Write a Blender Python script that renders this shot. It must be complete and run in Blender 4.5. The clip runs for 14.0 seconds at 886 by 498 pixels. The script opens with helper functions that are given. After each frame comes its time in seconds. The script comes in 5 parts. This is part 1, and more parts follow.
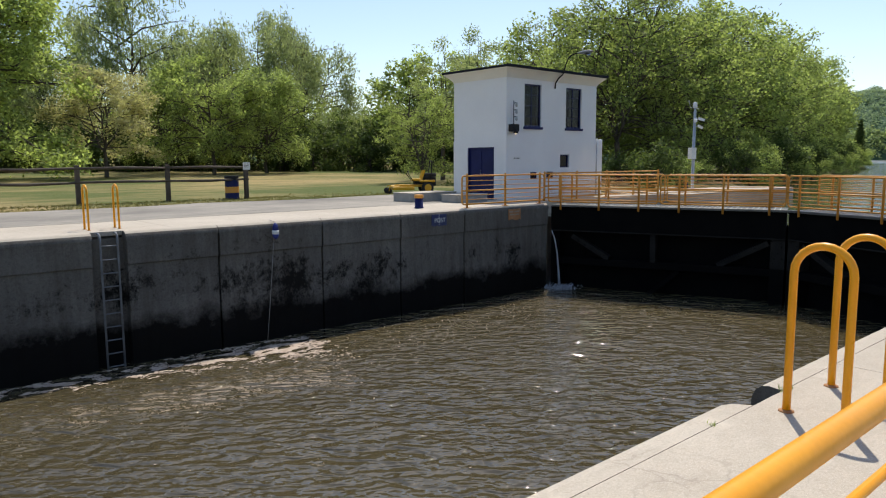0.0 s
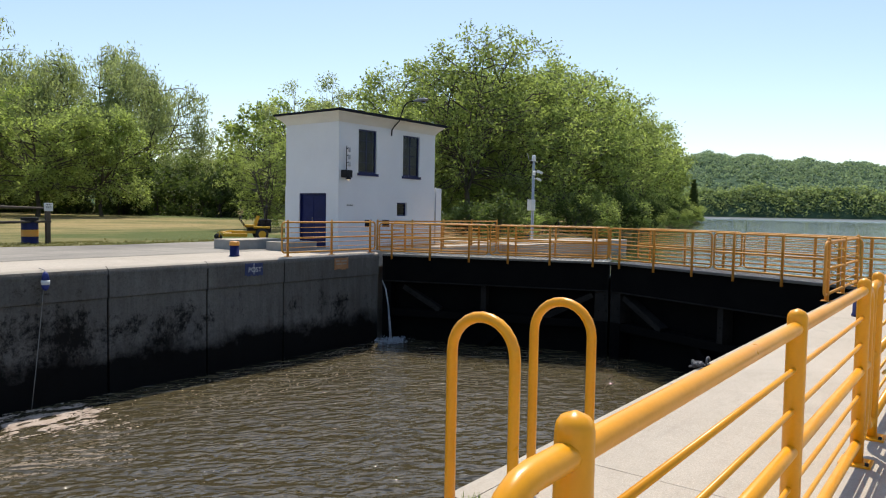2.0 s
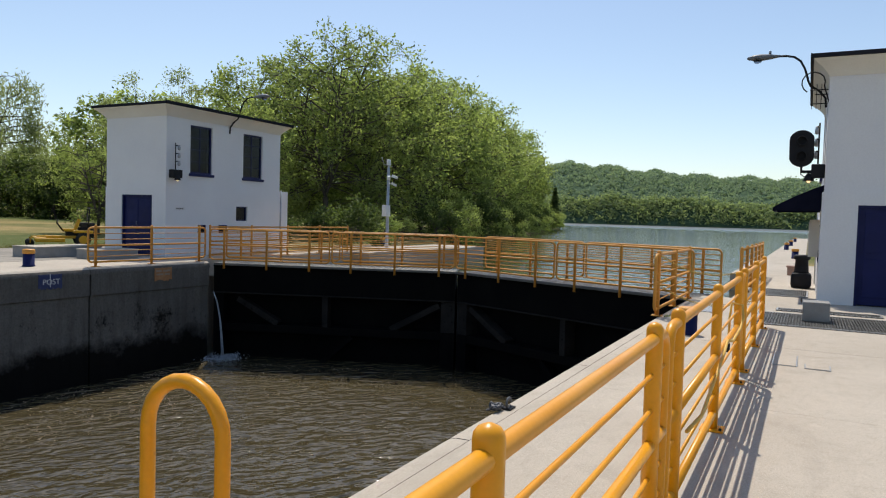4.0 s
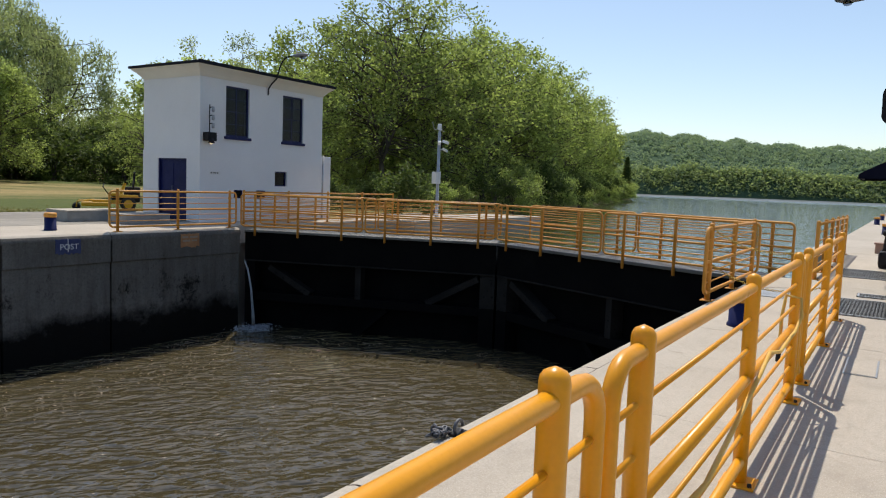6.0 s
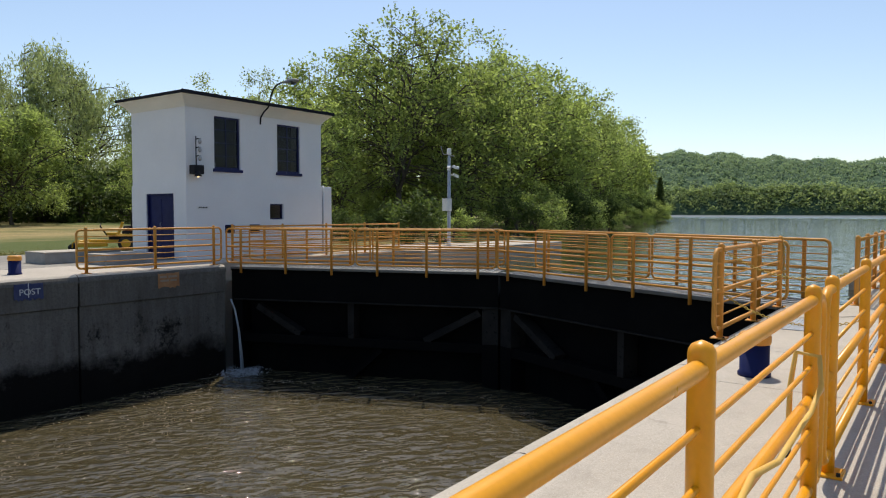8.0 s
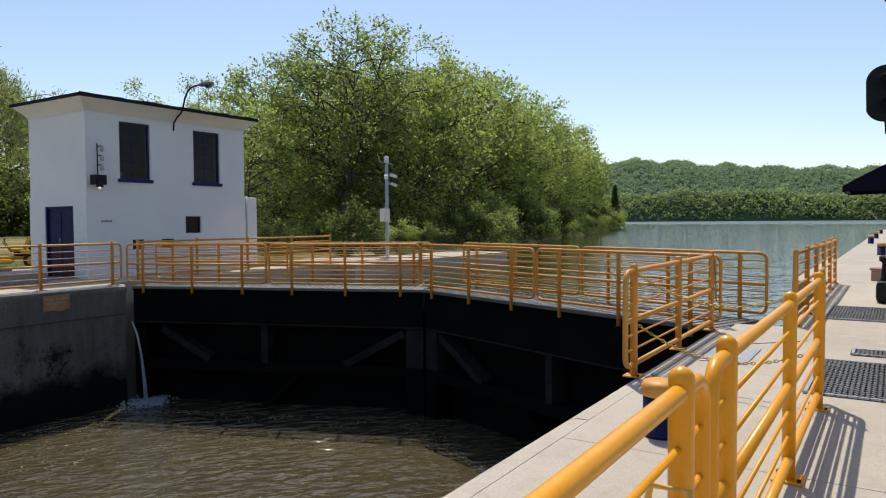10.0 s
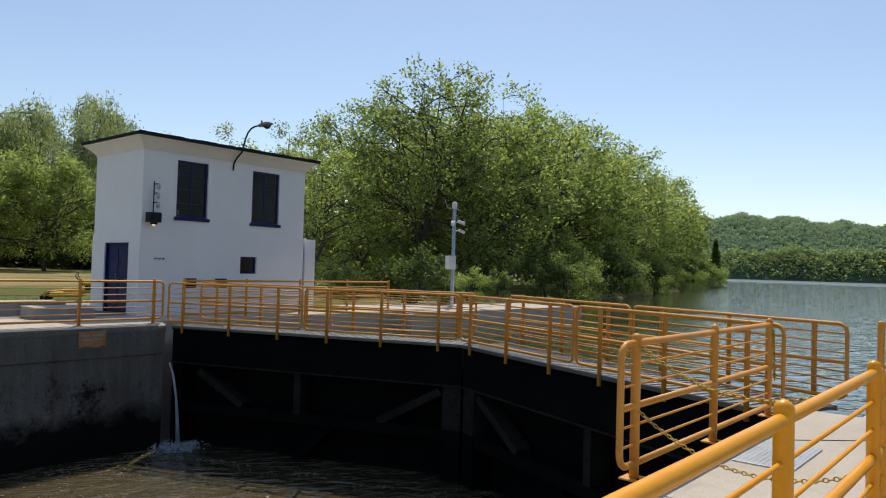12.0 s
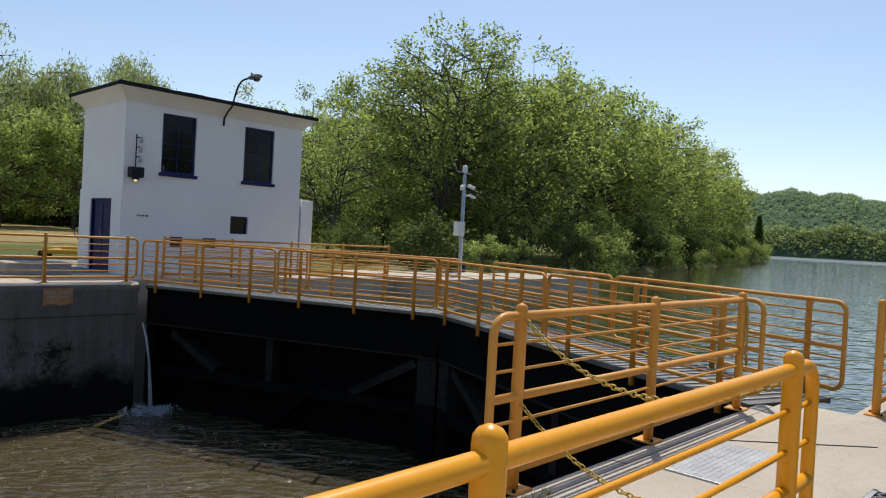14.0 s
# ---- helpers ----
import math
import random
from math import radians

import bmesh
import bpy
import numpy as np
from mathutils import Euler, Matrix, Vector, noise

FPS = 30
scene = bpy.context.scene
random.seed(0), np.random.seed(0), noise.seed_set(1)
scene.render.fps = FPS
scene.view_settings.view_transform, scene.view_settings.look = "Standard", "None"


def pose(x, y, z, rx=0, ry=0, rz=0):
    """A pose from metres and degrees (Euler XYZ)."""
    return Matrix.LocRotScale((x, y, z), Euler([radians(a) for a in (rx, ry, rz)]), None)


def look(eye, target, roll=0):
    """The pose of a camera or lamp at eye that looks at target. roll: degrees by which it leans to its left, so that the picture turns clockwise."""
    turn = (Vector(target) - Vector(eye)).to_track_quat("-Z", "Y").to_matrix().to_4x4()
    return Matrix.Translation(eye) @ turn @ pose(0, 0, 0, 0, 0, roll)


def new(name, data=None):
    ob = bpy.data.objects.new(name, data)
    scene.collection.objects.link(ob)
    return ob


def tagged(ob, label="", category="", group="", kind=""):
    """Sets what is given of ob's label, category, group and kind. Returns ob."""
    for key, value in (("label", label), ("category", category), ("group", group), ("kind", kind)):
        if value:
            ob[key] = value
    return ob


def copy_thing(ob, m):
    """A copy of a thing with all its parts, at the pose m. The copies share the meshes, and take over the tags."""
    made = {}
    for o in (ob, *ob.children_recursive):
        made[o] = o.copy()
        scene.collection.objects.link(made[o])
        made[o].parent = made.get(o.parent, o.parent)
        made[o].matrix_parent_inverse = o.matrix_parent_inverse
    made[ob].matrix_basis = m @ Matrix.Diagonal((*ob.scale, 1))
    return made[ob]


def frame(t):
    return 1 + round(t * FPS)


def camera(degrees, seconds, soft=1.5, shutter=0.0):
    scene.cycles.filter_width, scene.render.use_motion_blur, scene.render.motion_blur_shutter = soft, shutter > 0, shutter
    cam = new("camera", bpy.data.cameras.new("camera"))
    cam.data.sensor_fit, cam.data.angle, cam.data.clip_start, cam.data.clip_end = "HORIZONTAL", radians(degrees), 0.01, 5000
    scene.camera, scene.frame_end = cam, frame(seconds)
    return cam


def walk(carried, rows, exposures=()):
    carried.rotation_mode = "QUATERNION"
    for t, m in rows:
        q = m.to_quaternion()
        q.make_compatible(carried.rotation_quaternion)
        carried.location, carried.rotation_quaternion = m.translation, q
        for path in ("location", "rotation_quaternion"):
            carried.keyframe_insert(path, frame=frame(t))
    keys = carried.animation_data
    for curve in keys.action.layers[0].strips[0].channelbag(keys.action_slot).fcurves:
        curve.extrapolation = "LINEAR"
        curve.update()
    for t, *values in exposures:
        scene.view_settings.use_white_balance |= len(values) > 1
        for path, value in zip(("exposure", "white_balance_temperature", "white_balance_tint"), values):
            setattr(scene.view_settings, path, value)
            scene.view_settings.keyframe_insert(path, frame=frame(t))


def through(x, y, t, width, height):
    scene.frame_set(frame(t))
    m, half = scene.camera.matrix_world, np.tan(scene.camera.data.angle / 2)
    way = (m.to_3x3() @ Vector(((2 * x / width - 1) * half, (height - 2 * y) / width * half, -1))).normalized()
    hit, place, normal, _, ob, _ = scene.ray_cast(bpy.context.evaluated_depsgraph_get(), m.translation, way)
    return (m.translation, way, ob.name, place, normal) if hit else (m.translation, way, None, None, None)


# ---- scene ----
cam = camera(64.3, 14.0, soft=1.15)
PATH = [
    (0, (-0.189, 0.079, 1.501), (1.127, 1.564, 1.254), -0.3),
    (0.5, (0.228, 0.075, 1.472), (1.542, 1.576, 1.331), -0.7),
    (1, (0.712, 0.089, 1.482), (1.967, 1.632, 1.276), -2.5),
    (1.5, (1.229, -0.006, 1.478), (2.565, 1.465, 1.249), 0.8),
    (2, (1.62, -0.06, 1.454), (3.198, 1.163, 1.346), 1.0),
    (2.5, (2.024, -0.07, 1.497), (3.734, 0.947, 1.296), 0.2),
    (3, (2.455, -0.079, 1.486), (4.188, 0.911, 1.343), 0.1),
    (3.2, (2.607, -0.098, 1.503), (4.363, 0.852, 1.384), 1.3),
    (5.3, (4.218, -0.033, 1.543), (6.004, 0.864, 1.458), 1.4),
    (5.5, (4.39, -0.048, 1.534), (6.15, 0.893, 1.398), 0.4),
    (6, (4.987, -0.101, 1.488), (6.658, 0.983, 1.308), 2.2),
    (6.5, (5.464, -0.121, 1.466), (7.211, 0.851, 1.402), 2.9),
    (7, (6.019, -0.065, 1.431), (7.757, 0.896, 1.201), 2.3),
    (7.2, (6.204, -0.056, 1.423), (7.906, 0.982, 1.257), 1.5),
    (9.3, (8.06, 0.016, 1.503), (9.643, 1.237, 1.439), -0.5),
    (9.5, (8.208, 0.008, 1.513), (9.833, 1.174, 1.521), 0.6),
    (10, (8.624, -0.004, 1.52), (10.305, 1.077, 1.443), -0.4),
    (10.5, (9.052, -0.089, 1.542), (10.667, 1.089, 1.516), 2.6),
    (11, (9.493, -0.12, 1.504), (11.154, 0.993, 1.55), 3.6),
    (11.5, (9.91, -0.167, 1.533), (11.565, 0.955, 1.587), -0.2),
    (12, (10.308, -0.223, 1.548), (11.829, 1.074, 1.605), 1.7),
    (12.5, (10.742, -0.248, 1.526), (12.24, 1.069, 1.675), 2.8),
    (13, (11.18, -0.277, 1.518), (12.674, 1.051, 1.576), 0.9),
    (13.5, (11.58, -0.396, 1.53), (13.002, 1.009, 1.576), 3.0),
    (14, (12.048, -0.368, 1.467), (13.497, 1.01, 1.433), 3.1),
]
LIGHTER = [(0.0, 0.24), (0.5, 0.42), (1.0, 0.50), (1.5, 0.50), (2.0, 0.30), (2.5, 0.08), (3.0, 0.02), (9.5, 0.09), (12.0, 0.02), (14.0, 0.06)]
walk(cam, [(t, look(eye, target, roll)) for t, eye, target, roll in PATH], [(t, stops - 0.03, 6780, 10) for t, stops in LIGHTER])

# ---- light ----
SUN_EL, SUN_AZ = 62.0, 35.0
sun_way = Vector((math.cos(radians(SUN_EL)) * math.cos(radians(SUN_AZ)), math.cos(radians(SUN_EL)) * math.sin(radians(SUN_AZ)), math.sin(radians(SUN_EL))))
sun_data = bpy.data.lights.new("sun", "SUN")
sun_data.energy, sun_data.angle, sun_data.color = 4.0, radians(0.53), (1.0, 0.955, 0.88)
sun = new("sun", sun_data)
sun.matrix_world = look(sun_way * 60, (0, 0, 0))
world = bpy.data.worlds.new("sky")
scene.world = world
world.use_nodes = True
wn, wl = world.node_tree.nodes, world.node_tree.links
wn.clear()
sky = wn.new("ShaderNodeTexSky")
sky.sky_type, sky.sun_disc = "NISHITA", False
sky.sun_elevation, sky.sun_rotation = radians(SUN_EL), radians(90 - SUN_AZ)
sky.altitude, sky.air_density, sky.dust_density, sky.ozone_density = 100, 1.0, 0.7, 1.5
bg = wn.new("ShaderNodeBackground")
bg.inputs["Strength"].default_value = 0.145
wo = wn.new("ShaderNodeOutputWorld")
wl.new(sky.outputs["Color"], bg.inputs["Color"])
wl.new(bg.outputs["Background"], wo.inputs["Surface"])


# ---- materials ----
class Nodes:
    """A short way of writing a node material."""

    def __init__(self, name):
        self.m = bpy.data.materials.new(name)
        self.m.use_nodes = True
        self.n, self.l = self.m.node_tree.nodes, self.m.node_tree.links
        self.p = self.n["Principled BSDF"]
        self.out = self.n["Material Output"]

    def link(self, a, b):
        self.l.new(a, b)

    def place(self, kind="world"):
        if kind == "world":
            return self.n.new("ShaderNodeNewGeometry").outputs["Position"]
        return self.n.new("ShaderNodeTexCoord").outputs["Object"]

    def scaled(self, v, s):
        k = self.n.new("ShaderNodeMapping")
        k.inputs["Scale"].default_value = s
        self.link(v, k.inputs["Vector"])
        return k.outputs["Vector"]

    def noise(self, v, scale, detail=4, rough=0.55, dist=0.0):
        k = self.n.new("ShaderNodeTexNoise")
        k.inputs["Scale"].default_value, k.inputs["Detail"].default_value = scale, detail
        k.inputs["Roughness"].default_value, k.inputs["Distortion"].default_value = rough, dist
        self.link(v, k.inputs["Vector"])
        return k.outputs["Fac"]

    def ramp(self, f, stops):
        k = self.n.new("ShaderNodeValToRGB")
        e = k.color_ramp.elements
        while len(e) < len(stops):
            e.new(0.5)
        for q, (at, c) in zip(e, stops):
            q.position = at
            q.color = (c, c, c, 1) if isinstance(c, (int, float)) else (*c, 1)
        self.link(f, k.inputs["Fac"])
        return k.outputs["Color"]

    def mix(self, f, a, b, how="MIX"):
        k = self.n.new("ShaderNodeMix")
        k.data_type, k.blend_type = "RGBA", how
        for s, v in (("Factor", f), ("A", a), ("B", b)):
            q = [i for i in k.inputs if i.name == s and i.type == ("VALUE" if s == "Factor" else "RGBA")][0]
            if isinstance(v, (int, float)):
                q.default_value = v if s == "Factor" else (v, v, v, 1)
            elif isinstance(v, tuple):
                q.default_value = (*v, 1)
            else:
                self.link(v, q)
        return [o for o in k.outputs if o.type == "RGBA"][0]

    def math(self, how, a, b=0.0):
        k = self.n.new("ShaderNodeMath")
        k.operation = how
        for i, v in enumerate((a, b)):
            if isinstance(v, (int, float)):
                k.inputs[i].default_value = v
            else:
                self.link(v, k.inputs[i])
        return k.outputs[0]

    def axis(self, v, i):
        k = self.n.new("ShaderNodeSeparateXYZ")
        self.link(v, k.inputs[0])
        return k.outputs[i]

    def chance(self):
        return self.n.new("ShaderNodeObjectInfo").outputs["Random"]

    def island(self):
        return self.n.new("ShaderNodeNewGeometry").outputs["Random Per Island"]

    def bump(self, h, strength, dist=0.01):
        k = self.n.new("ShaderNodeBump")
        k.inputs["Strength"].default_value, k.inputs["Distance"].default_value = strength, dist
        self.link(h, k.inputs["Height"])
        self.link(k.outputs["Normal"], self.p.inputs["Normal"])

    def set(self, colour=None, rough=0.6, metal=0.0, spec=0.5):
        for s, v in (("Base Color", colour), ("Roughness", rough), ("Metallic", metal), ("Specular IOR Level", spec)):
            if v is None:
                continue
            q = self.p.inputs[s]
            if isinstance(v, (int, float)):
                q.default_value = v
            elif isinstance(v, tuple):
                q.default_value = (*v, 1)
            else:
                self.link(v, q)
        return self


def plain(name, a, b, rough=0.6, metal=0.0, big=1.5, fine=40, bump=0.15, where="world", wear=None, spec=0.4):
    """Two-scale variation between the colours a and b, with fine relief; wear: (colour, amount)."""
    k = Nodes(name)
    v = k.place(where)
    c = k.mix(k.ramp(k.noise(v, big, 5), [(0.3, 0.0), (0.7, 1.0)]), a, b)
    c = k.mix(k.math("MULTIPLY", k.noise(v, fine, 3), 0.3), c, tuple(q * 0.6 for q in a))
    if wear:
        c = k.mix(k.ramp(k.noise(v, big * 4, 8, 0.7), [(1 - wear[1] - 0.03, 0.0), (1 - wear[1] + 0.03, 1.0)]), c, wear[0])
    r = k.ramp(k.noise(v, big * 3, 4), [(0.2, max(0.03, rough - 0.1)), (0.8, min(1, rough + 0.1))])
    k.set(c, r, metal, spec)
    if bump:
        k.bump(k.noise(v, fine, 4), bump, 0.004)
    return k.m


def concrete_top():
    k = Nodes("concrete_top")
    v = k.place()
    c = k.mix(k.ramp(k.noise(v, 0.35, 6, 0.6), [(0.3, 0.0), (0.7, 1.0)]), (0.40, 0.345, 0.275), (0.52, 0.46, 0.38))
    c = k.mix(k.ramp(k.noise(v, 1.7, 8, 0.7, 0.6), [(0.52, 0.0), (0.75, 0.55)]), c, (0.31, 0.265, 0.21))
    c = k.mix(k.ramp(k.noise(v, 55, 4, 0.85), [(0.45, 0.0), (0.72, 0.6)]), c, (0.26, 0.225, 0.185))
    c = k.mix(k.ramp(k.noise(v, 130, 2, 0.6), [(0.58, 0.0), (0.68, 0.6)]), c, (0.66, 0.60, 0.51))
    c = k.mix(k.ramp(k.noise(k.scaled(v, (0.35, 1.6, 1.0)), 2.2, 7, 0.75, 0.8), [(0.55, 0.0), (0.72, 0.4)]), c, (0.30, 0.26, 0.21))
    c = k.mix(k.ramp(k.noise(v, 0.9, 6, 0.75, 1.2), [(0.66, 0.0), (0.76, 0.5)]), c, (0.33, 0.22, 0.13))
    c = k.mix(k.ramp(k.noise(v, 6.0, 8, 0.8, 0.3), [(0.50, 0.0), (0.66, 0.42)]), c, (0.33, 0.285, 0.225))
    c = k.mix(k.ramp(k.noise(v, 3.3, 6, 0.7, 0.2), [(0.60, 0.0), (0.72, 0.45)]), c, (0.60, 0.535, 0.44))
    # hairline cracks
    bend = k.n.new("ShaderNodeVectorMath")
    bend.operation = "ADD"
    k.link(v, bend.inputs[0])
    wob = k.n.new("ShaderNodeTexNoise")
    wob.inputs["Scale"].default_value, wob.inputs["Detail"].default_value = 1.4, 6
    k.link(v, wob.inputs["Vector"])
    k.link(wob.outputs["Color"], bend.inputs[1])
    cell = k.n.new("ShaderNodeTexVoronoi")
    cell.feature = "DISTANCE_TO_EDGE"
    cell.inputs["Scale"].default_value = 0.33
    k.link(bend.outputs[0], cell.inputs["Vector"])
    crack = k.math("MULTIPLY", k.ramp(cell.outputs["Distance"], [(0.0, 1.0), (0.0035, 0.0)]), k.ramp(k.noise(v, 0.8, 3), [(0.52, 0.0), (0.66, 0.45)]))
    c = k.mix(crack, c, (0.20, 0.17, 0.135))
    k.set(c, 0.88)
    k.bump(k.noise(v, 40, 7, 0.75), 0.5, 0.008)
    return k.m


def concrete_wall():
    """Old lock wall: pale gritty top course, streaked grey middle, black wet growth up to the high-water line."""
    k = Nodes("lock_wall_concrete")
    v = k.place()
    c = k.mix(k.ramp(k.noise(v, 0.6, 6, 0.65), [(0.3, 0.0), (0.7, 1.0)]), (0.125, 0.114, 0.102), (0.205, 0.188, 0.165))
    streak = k.noise(k.scaled(v, (2.2, 2.2, 0.22)), 1.6, 6, 0.7)
    c = k.mix(k.ramp(streak, [(0.42, 0.0), (0.72, 0.65)]), c, (0.065, 0.055, 0.044))
    blot = k.math('ADD', k.math('MULTIPLY', k.noise(k.scaled(v, (1.0, 1.0, 0.8)), 1.1, 10, 0.8, 0.2), 0.65), k.math('MULTIPLY', k.noise(k.scaled(v, (1.0, 1.0, 0.7)), 9.0, 8, 0.8, 0.3), 0.37))
    z = k.axis(v, 2)
    band = k.math("SUBTRACT", 1.0, k.math("MULTIPLY", k.math("ABSOLUTE", k.math("ADD", z, 1.5)), 1.1))
    area = k.math('MULTIPLY', k.math('SUBTRACT', k.noise(k.scaled(v, (1.0, 1.0, 0.6)), 0.45, 3), 0.5), 0.46)
    patch = k.math('ADD', k.math('ADD', blot, area), k.math('MULTIPLY', band, 0.075))
    c = k.mix(k.ramp(k.noise(v, 22, 6, 0.8), [(0.46, 0.0), (0.66, 0.6)]), c, (0.075, 0.065, 0.055))
    c = k.mix(k.ramp(k.noise(k.scaled(v, (0.5, 0.5, 3.0)), 7, 7, 0.8, 0.6), [(0.60, 0.0), (0.72, 0.5)]), c, (0.30, 0.27, 0.225))
    c = k.mix(k.ramp(patch, [(0.575, 0.0), (0.66, 0.95)]), c, (0.010, 0.009, 0.008))
    wet = k.math("ADD", k.math("MULTIPLY", k.math("ADD", z, 1.62), -1.1), k.math("MULTIPLY", k.math("SUBTRACT", k.noise(v, 1.1, 8, 0.7), 0.5), 1.6))
    c = k.mix(k.ramp(wet, [(0.25, 0.0), (0.75, 0.97)]), c, (0.005, 0.0045, 0.004))
    k.set(c, 0.9, 0.0, 0.1)
    k.bump(k.noise(v, 9, 10, 0.8), 0.8, 0.03)
    return k.m


def water(name, deep, waves, rough, chop, gloss):
    k = Nodes(name)
    v = k.place()
    c = k.mix(k.ramp(k.noise(v, 0.12, 4), [(0.35, 0.0), (0.65, 1.0)]), deep, tuple(q * 1.35 for q in deep))
    # open water further out is ruffled by the breeze
    breeze = k.ramp(k.math("MULTIPLY", k.axis(v, 0), 0.001), [(0.30, rough), (0.55, 0.42)])
    k.set(c, breeze, 0.0, 0.5)
    k.p.inputs["IOR"].default_value = gloss
    wind = k.n.new("ShaderNodeMapping")
    wind.inputs["Rotation"].default_value = (0, 0, radians(-52))
    k.link(v, wind.inputs["Vector"])
    u = wind.outputs["Vector"]
    long = k.noise(k.scaled(u, (1.75, 0.85, 1.0)), waves, 1.0, 0.4, 0.6)
    short = k.noise(k.scaled(u, (1.6, 1.0, 1.0)), waves * 2.4, 1.0, 0.4, 0.5)
    swell = k.noise(v, waves * 0.18, 2, 0.5)
    h = k.math("ADD", k.math("ADD", long, k.math("MULTIPLY", short, 0.30)), k.math("MULTIPLY", swell, 1.2))
    k.bump(h, 1.0, chop)
    return k.m


def grass_ground():
    k = Nodes("lawn")
    v = k.place()
    dry = k.ramp(k.math("ADD", k.noise(v, 0.05, 5, 0.6), k.math("MULTIPLY", k.noise(k.scaled(v, (0.3, 1.0, 1.0)), 0.5, 5), 0.35)), [(0.58, 0.0), (0.78, 1.0)])
    c = k.mix(dry, (0.10, 0.12, 0.035), (0.36, 0.27, 0.125))
    c = k.mix(k.ramp(k.noise(v, 3.0, 6, 0.7), [(0.4, 0.0), (0.8, 0.6)]), c, (0.05, 0.075, 0.018))
    k.set(c, 0.95, 0, 0.2)
    k.bump(k.noise(v, 25, 5, 0.8), 0.7, 0.04)
    return k.m


def foliage(name, dark, pale, through=0.35, spec=0.25, patch=0.35):
    k = Nodes(name)
    c = k.mix(k.island(), dark, pale)
    v = k.place()
    c = k.mix(k.ramp(k.noise(v, patch, 3), [(0.35, 0.0), (0.7, 0.6)]), c, pale)
    c = k.mix(k.math("MULTIPLY", k.chance(), 0.35), c, tuple(q * 0.75 for q in dark))
    k.set(c, 0.6, 0, spec)
    t = k.n.new("ShaderNodeBsdfTranslucent")
    w = k.mix(1.0, c, (1.36, 1.42, 0.84), "MULTIPLY")
    k.link(w, t.inputs["Color"])
    s = k.n.new("ShaderNodeMixShader")
    s.inputs["Fac"].default_value = through
    k.link(k.p.outputs[0], s.inputs[1])
    k.link(t.outputs[0], s.inputs[2])
    k.link(s.outputs[0], k.out.inputs["Surface"])
    return k.m


def worn_asphalt():
    """Old bleached asphalt with tar-dark patches, pale scuffs and long tyre streaks."""
    k = Nodes("worn_asphalt")
    v = k.place()
    c = k.mix(k.ramp(k.noise(v, 0.22, 6, 0.6), [(0.38, 0.0), (0.62, 1.0)]), (0.19, 0.175, 0.155), (0.34, 0.31, 0.265))
    c = k.mix(k.ramp(k.noise(k.scaled(v, (0.18, 1.5, 1.0)), 1.1, 8, 0.75, 0.4), [(0.48, 0.0), (0.68, 0.65)]), c, (0.15, 0.138, 0.122))
    c = k.mix(k.ramp(k.noise(k.scaled(v, (0.3, 1.2, 1.0)), 2.6, 7, 0.75), [(0.58, 0.0), (0.70, 0.55)]), c, (0.43, 0.39, 0.335))
    c = k.mix(k.ramp(k.noise(v, 45, 3, 0.8), [(0.5, 0.0), (0.7, 0.5)]), c, (0.12, 0.11, 0.10))
    k.set(c, 0.93, 0.0, 0.25)
    k.bump(k.noise(v, 50, 5, 0.8), 0.5, 0.008)
    return k.m


def glass(name):
    k = Nodes(name)
    k.set((0.30, 0.33, 0.34), 0.02, 0.0, 0.5)
    k.p.inputs["Transmission Weight"].default_value = 1.0
    k.p.inputs["IOR"].default_value = 1.24
    return k.m


M_TOP, M_WALL = concrete_top(), concrete_wall()
M_CHAMBER = water("chamber_water", (0.068, 0.056, 0.030), 2.1, 0.012, 0.215, 1.75)
M_LAKE = water("lake_water", (0.034, 0.036, 0.017), 1.7, 0.035, 0.042, 1.5)
M_LAWN = grass_ground()
M_YELLOW = plain("yellow_paint", (0.82, 0.33, 0.008), (0.88, 0.385, 0.013), 0.35, 0, 2.5, 60, 0.06, "world", ((0.50, 0.20, 0.03), 0.26))
M_YELLOW_FADED = plain("faded_yellow_paint", (0.63, 0.265, 0.034), (0.71, 0.33, 0.06), 0.5, 0, 3.0, 60, 0.1, "world", ((0.30, 0.13, 0.04), 0.30))
M_WHITE = plain("white_masonry_paint", (0.74, 0.74, 0.75), (0.80, 0.80, 0.80), 0.75, 0, 0.8, 35, 0.25, "world", ((0.55, 0.54, 0.52), 0.22))
M_SOFFIT = plain("soffit_paint", (0.70, 0.68, 0.62), (0.78, 0.76, 0.70), 0.75, 0, 1.2, 30, 0.15)
M_NAVY = plain("navy_paint", (0.006, 0.010, 0.065), (0.010, 0.016, 0.095), 0.5, 0, 2, 50, 0.06, "world", None, 0.2)
M_AWNING = plain("black_awning_cloth", (0.004, 0.005, 0.014), (0.009, 0.010, 0.024), 0.85, 0, 2, 60, 0.2, "world", None, 0.1)
M_ROOF = plain("dark_roof_edge", (0.010, 0.011, 0.018), (0.025, 0.027, 0.035), 0.8, 0, 2.5, 30, 0.3, "world", None, 0.15)
M_STEEL_BLACK = plain("tarred_gate_steel", (0.003, 0.003, 0.0035), (0.007, 0.0065, 0.006), 0.85, 0.0, 1.2, 30, 0.3, "world", ((0.028, 0.022, 0.018), 0.27), 0.06)
M_TIMBER_GREY = plain("weathered_gate_brace", (0.014, 0.013, 0.012), (0.034, 0.030, 0.026), 0.85, 0, 2, 30, 0.3, "world", ((0.006, 0.006, 0.006), 0.4), 0.1)
M_GALV = plain("galvanised_steel", (0.36, 0.37, 0.38), (0.48, 0.49, 0.50), 0.45, 0.7, 3, 50, 0.1)
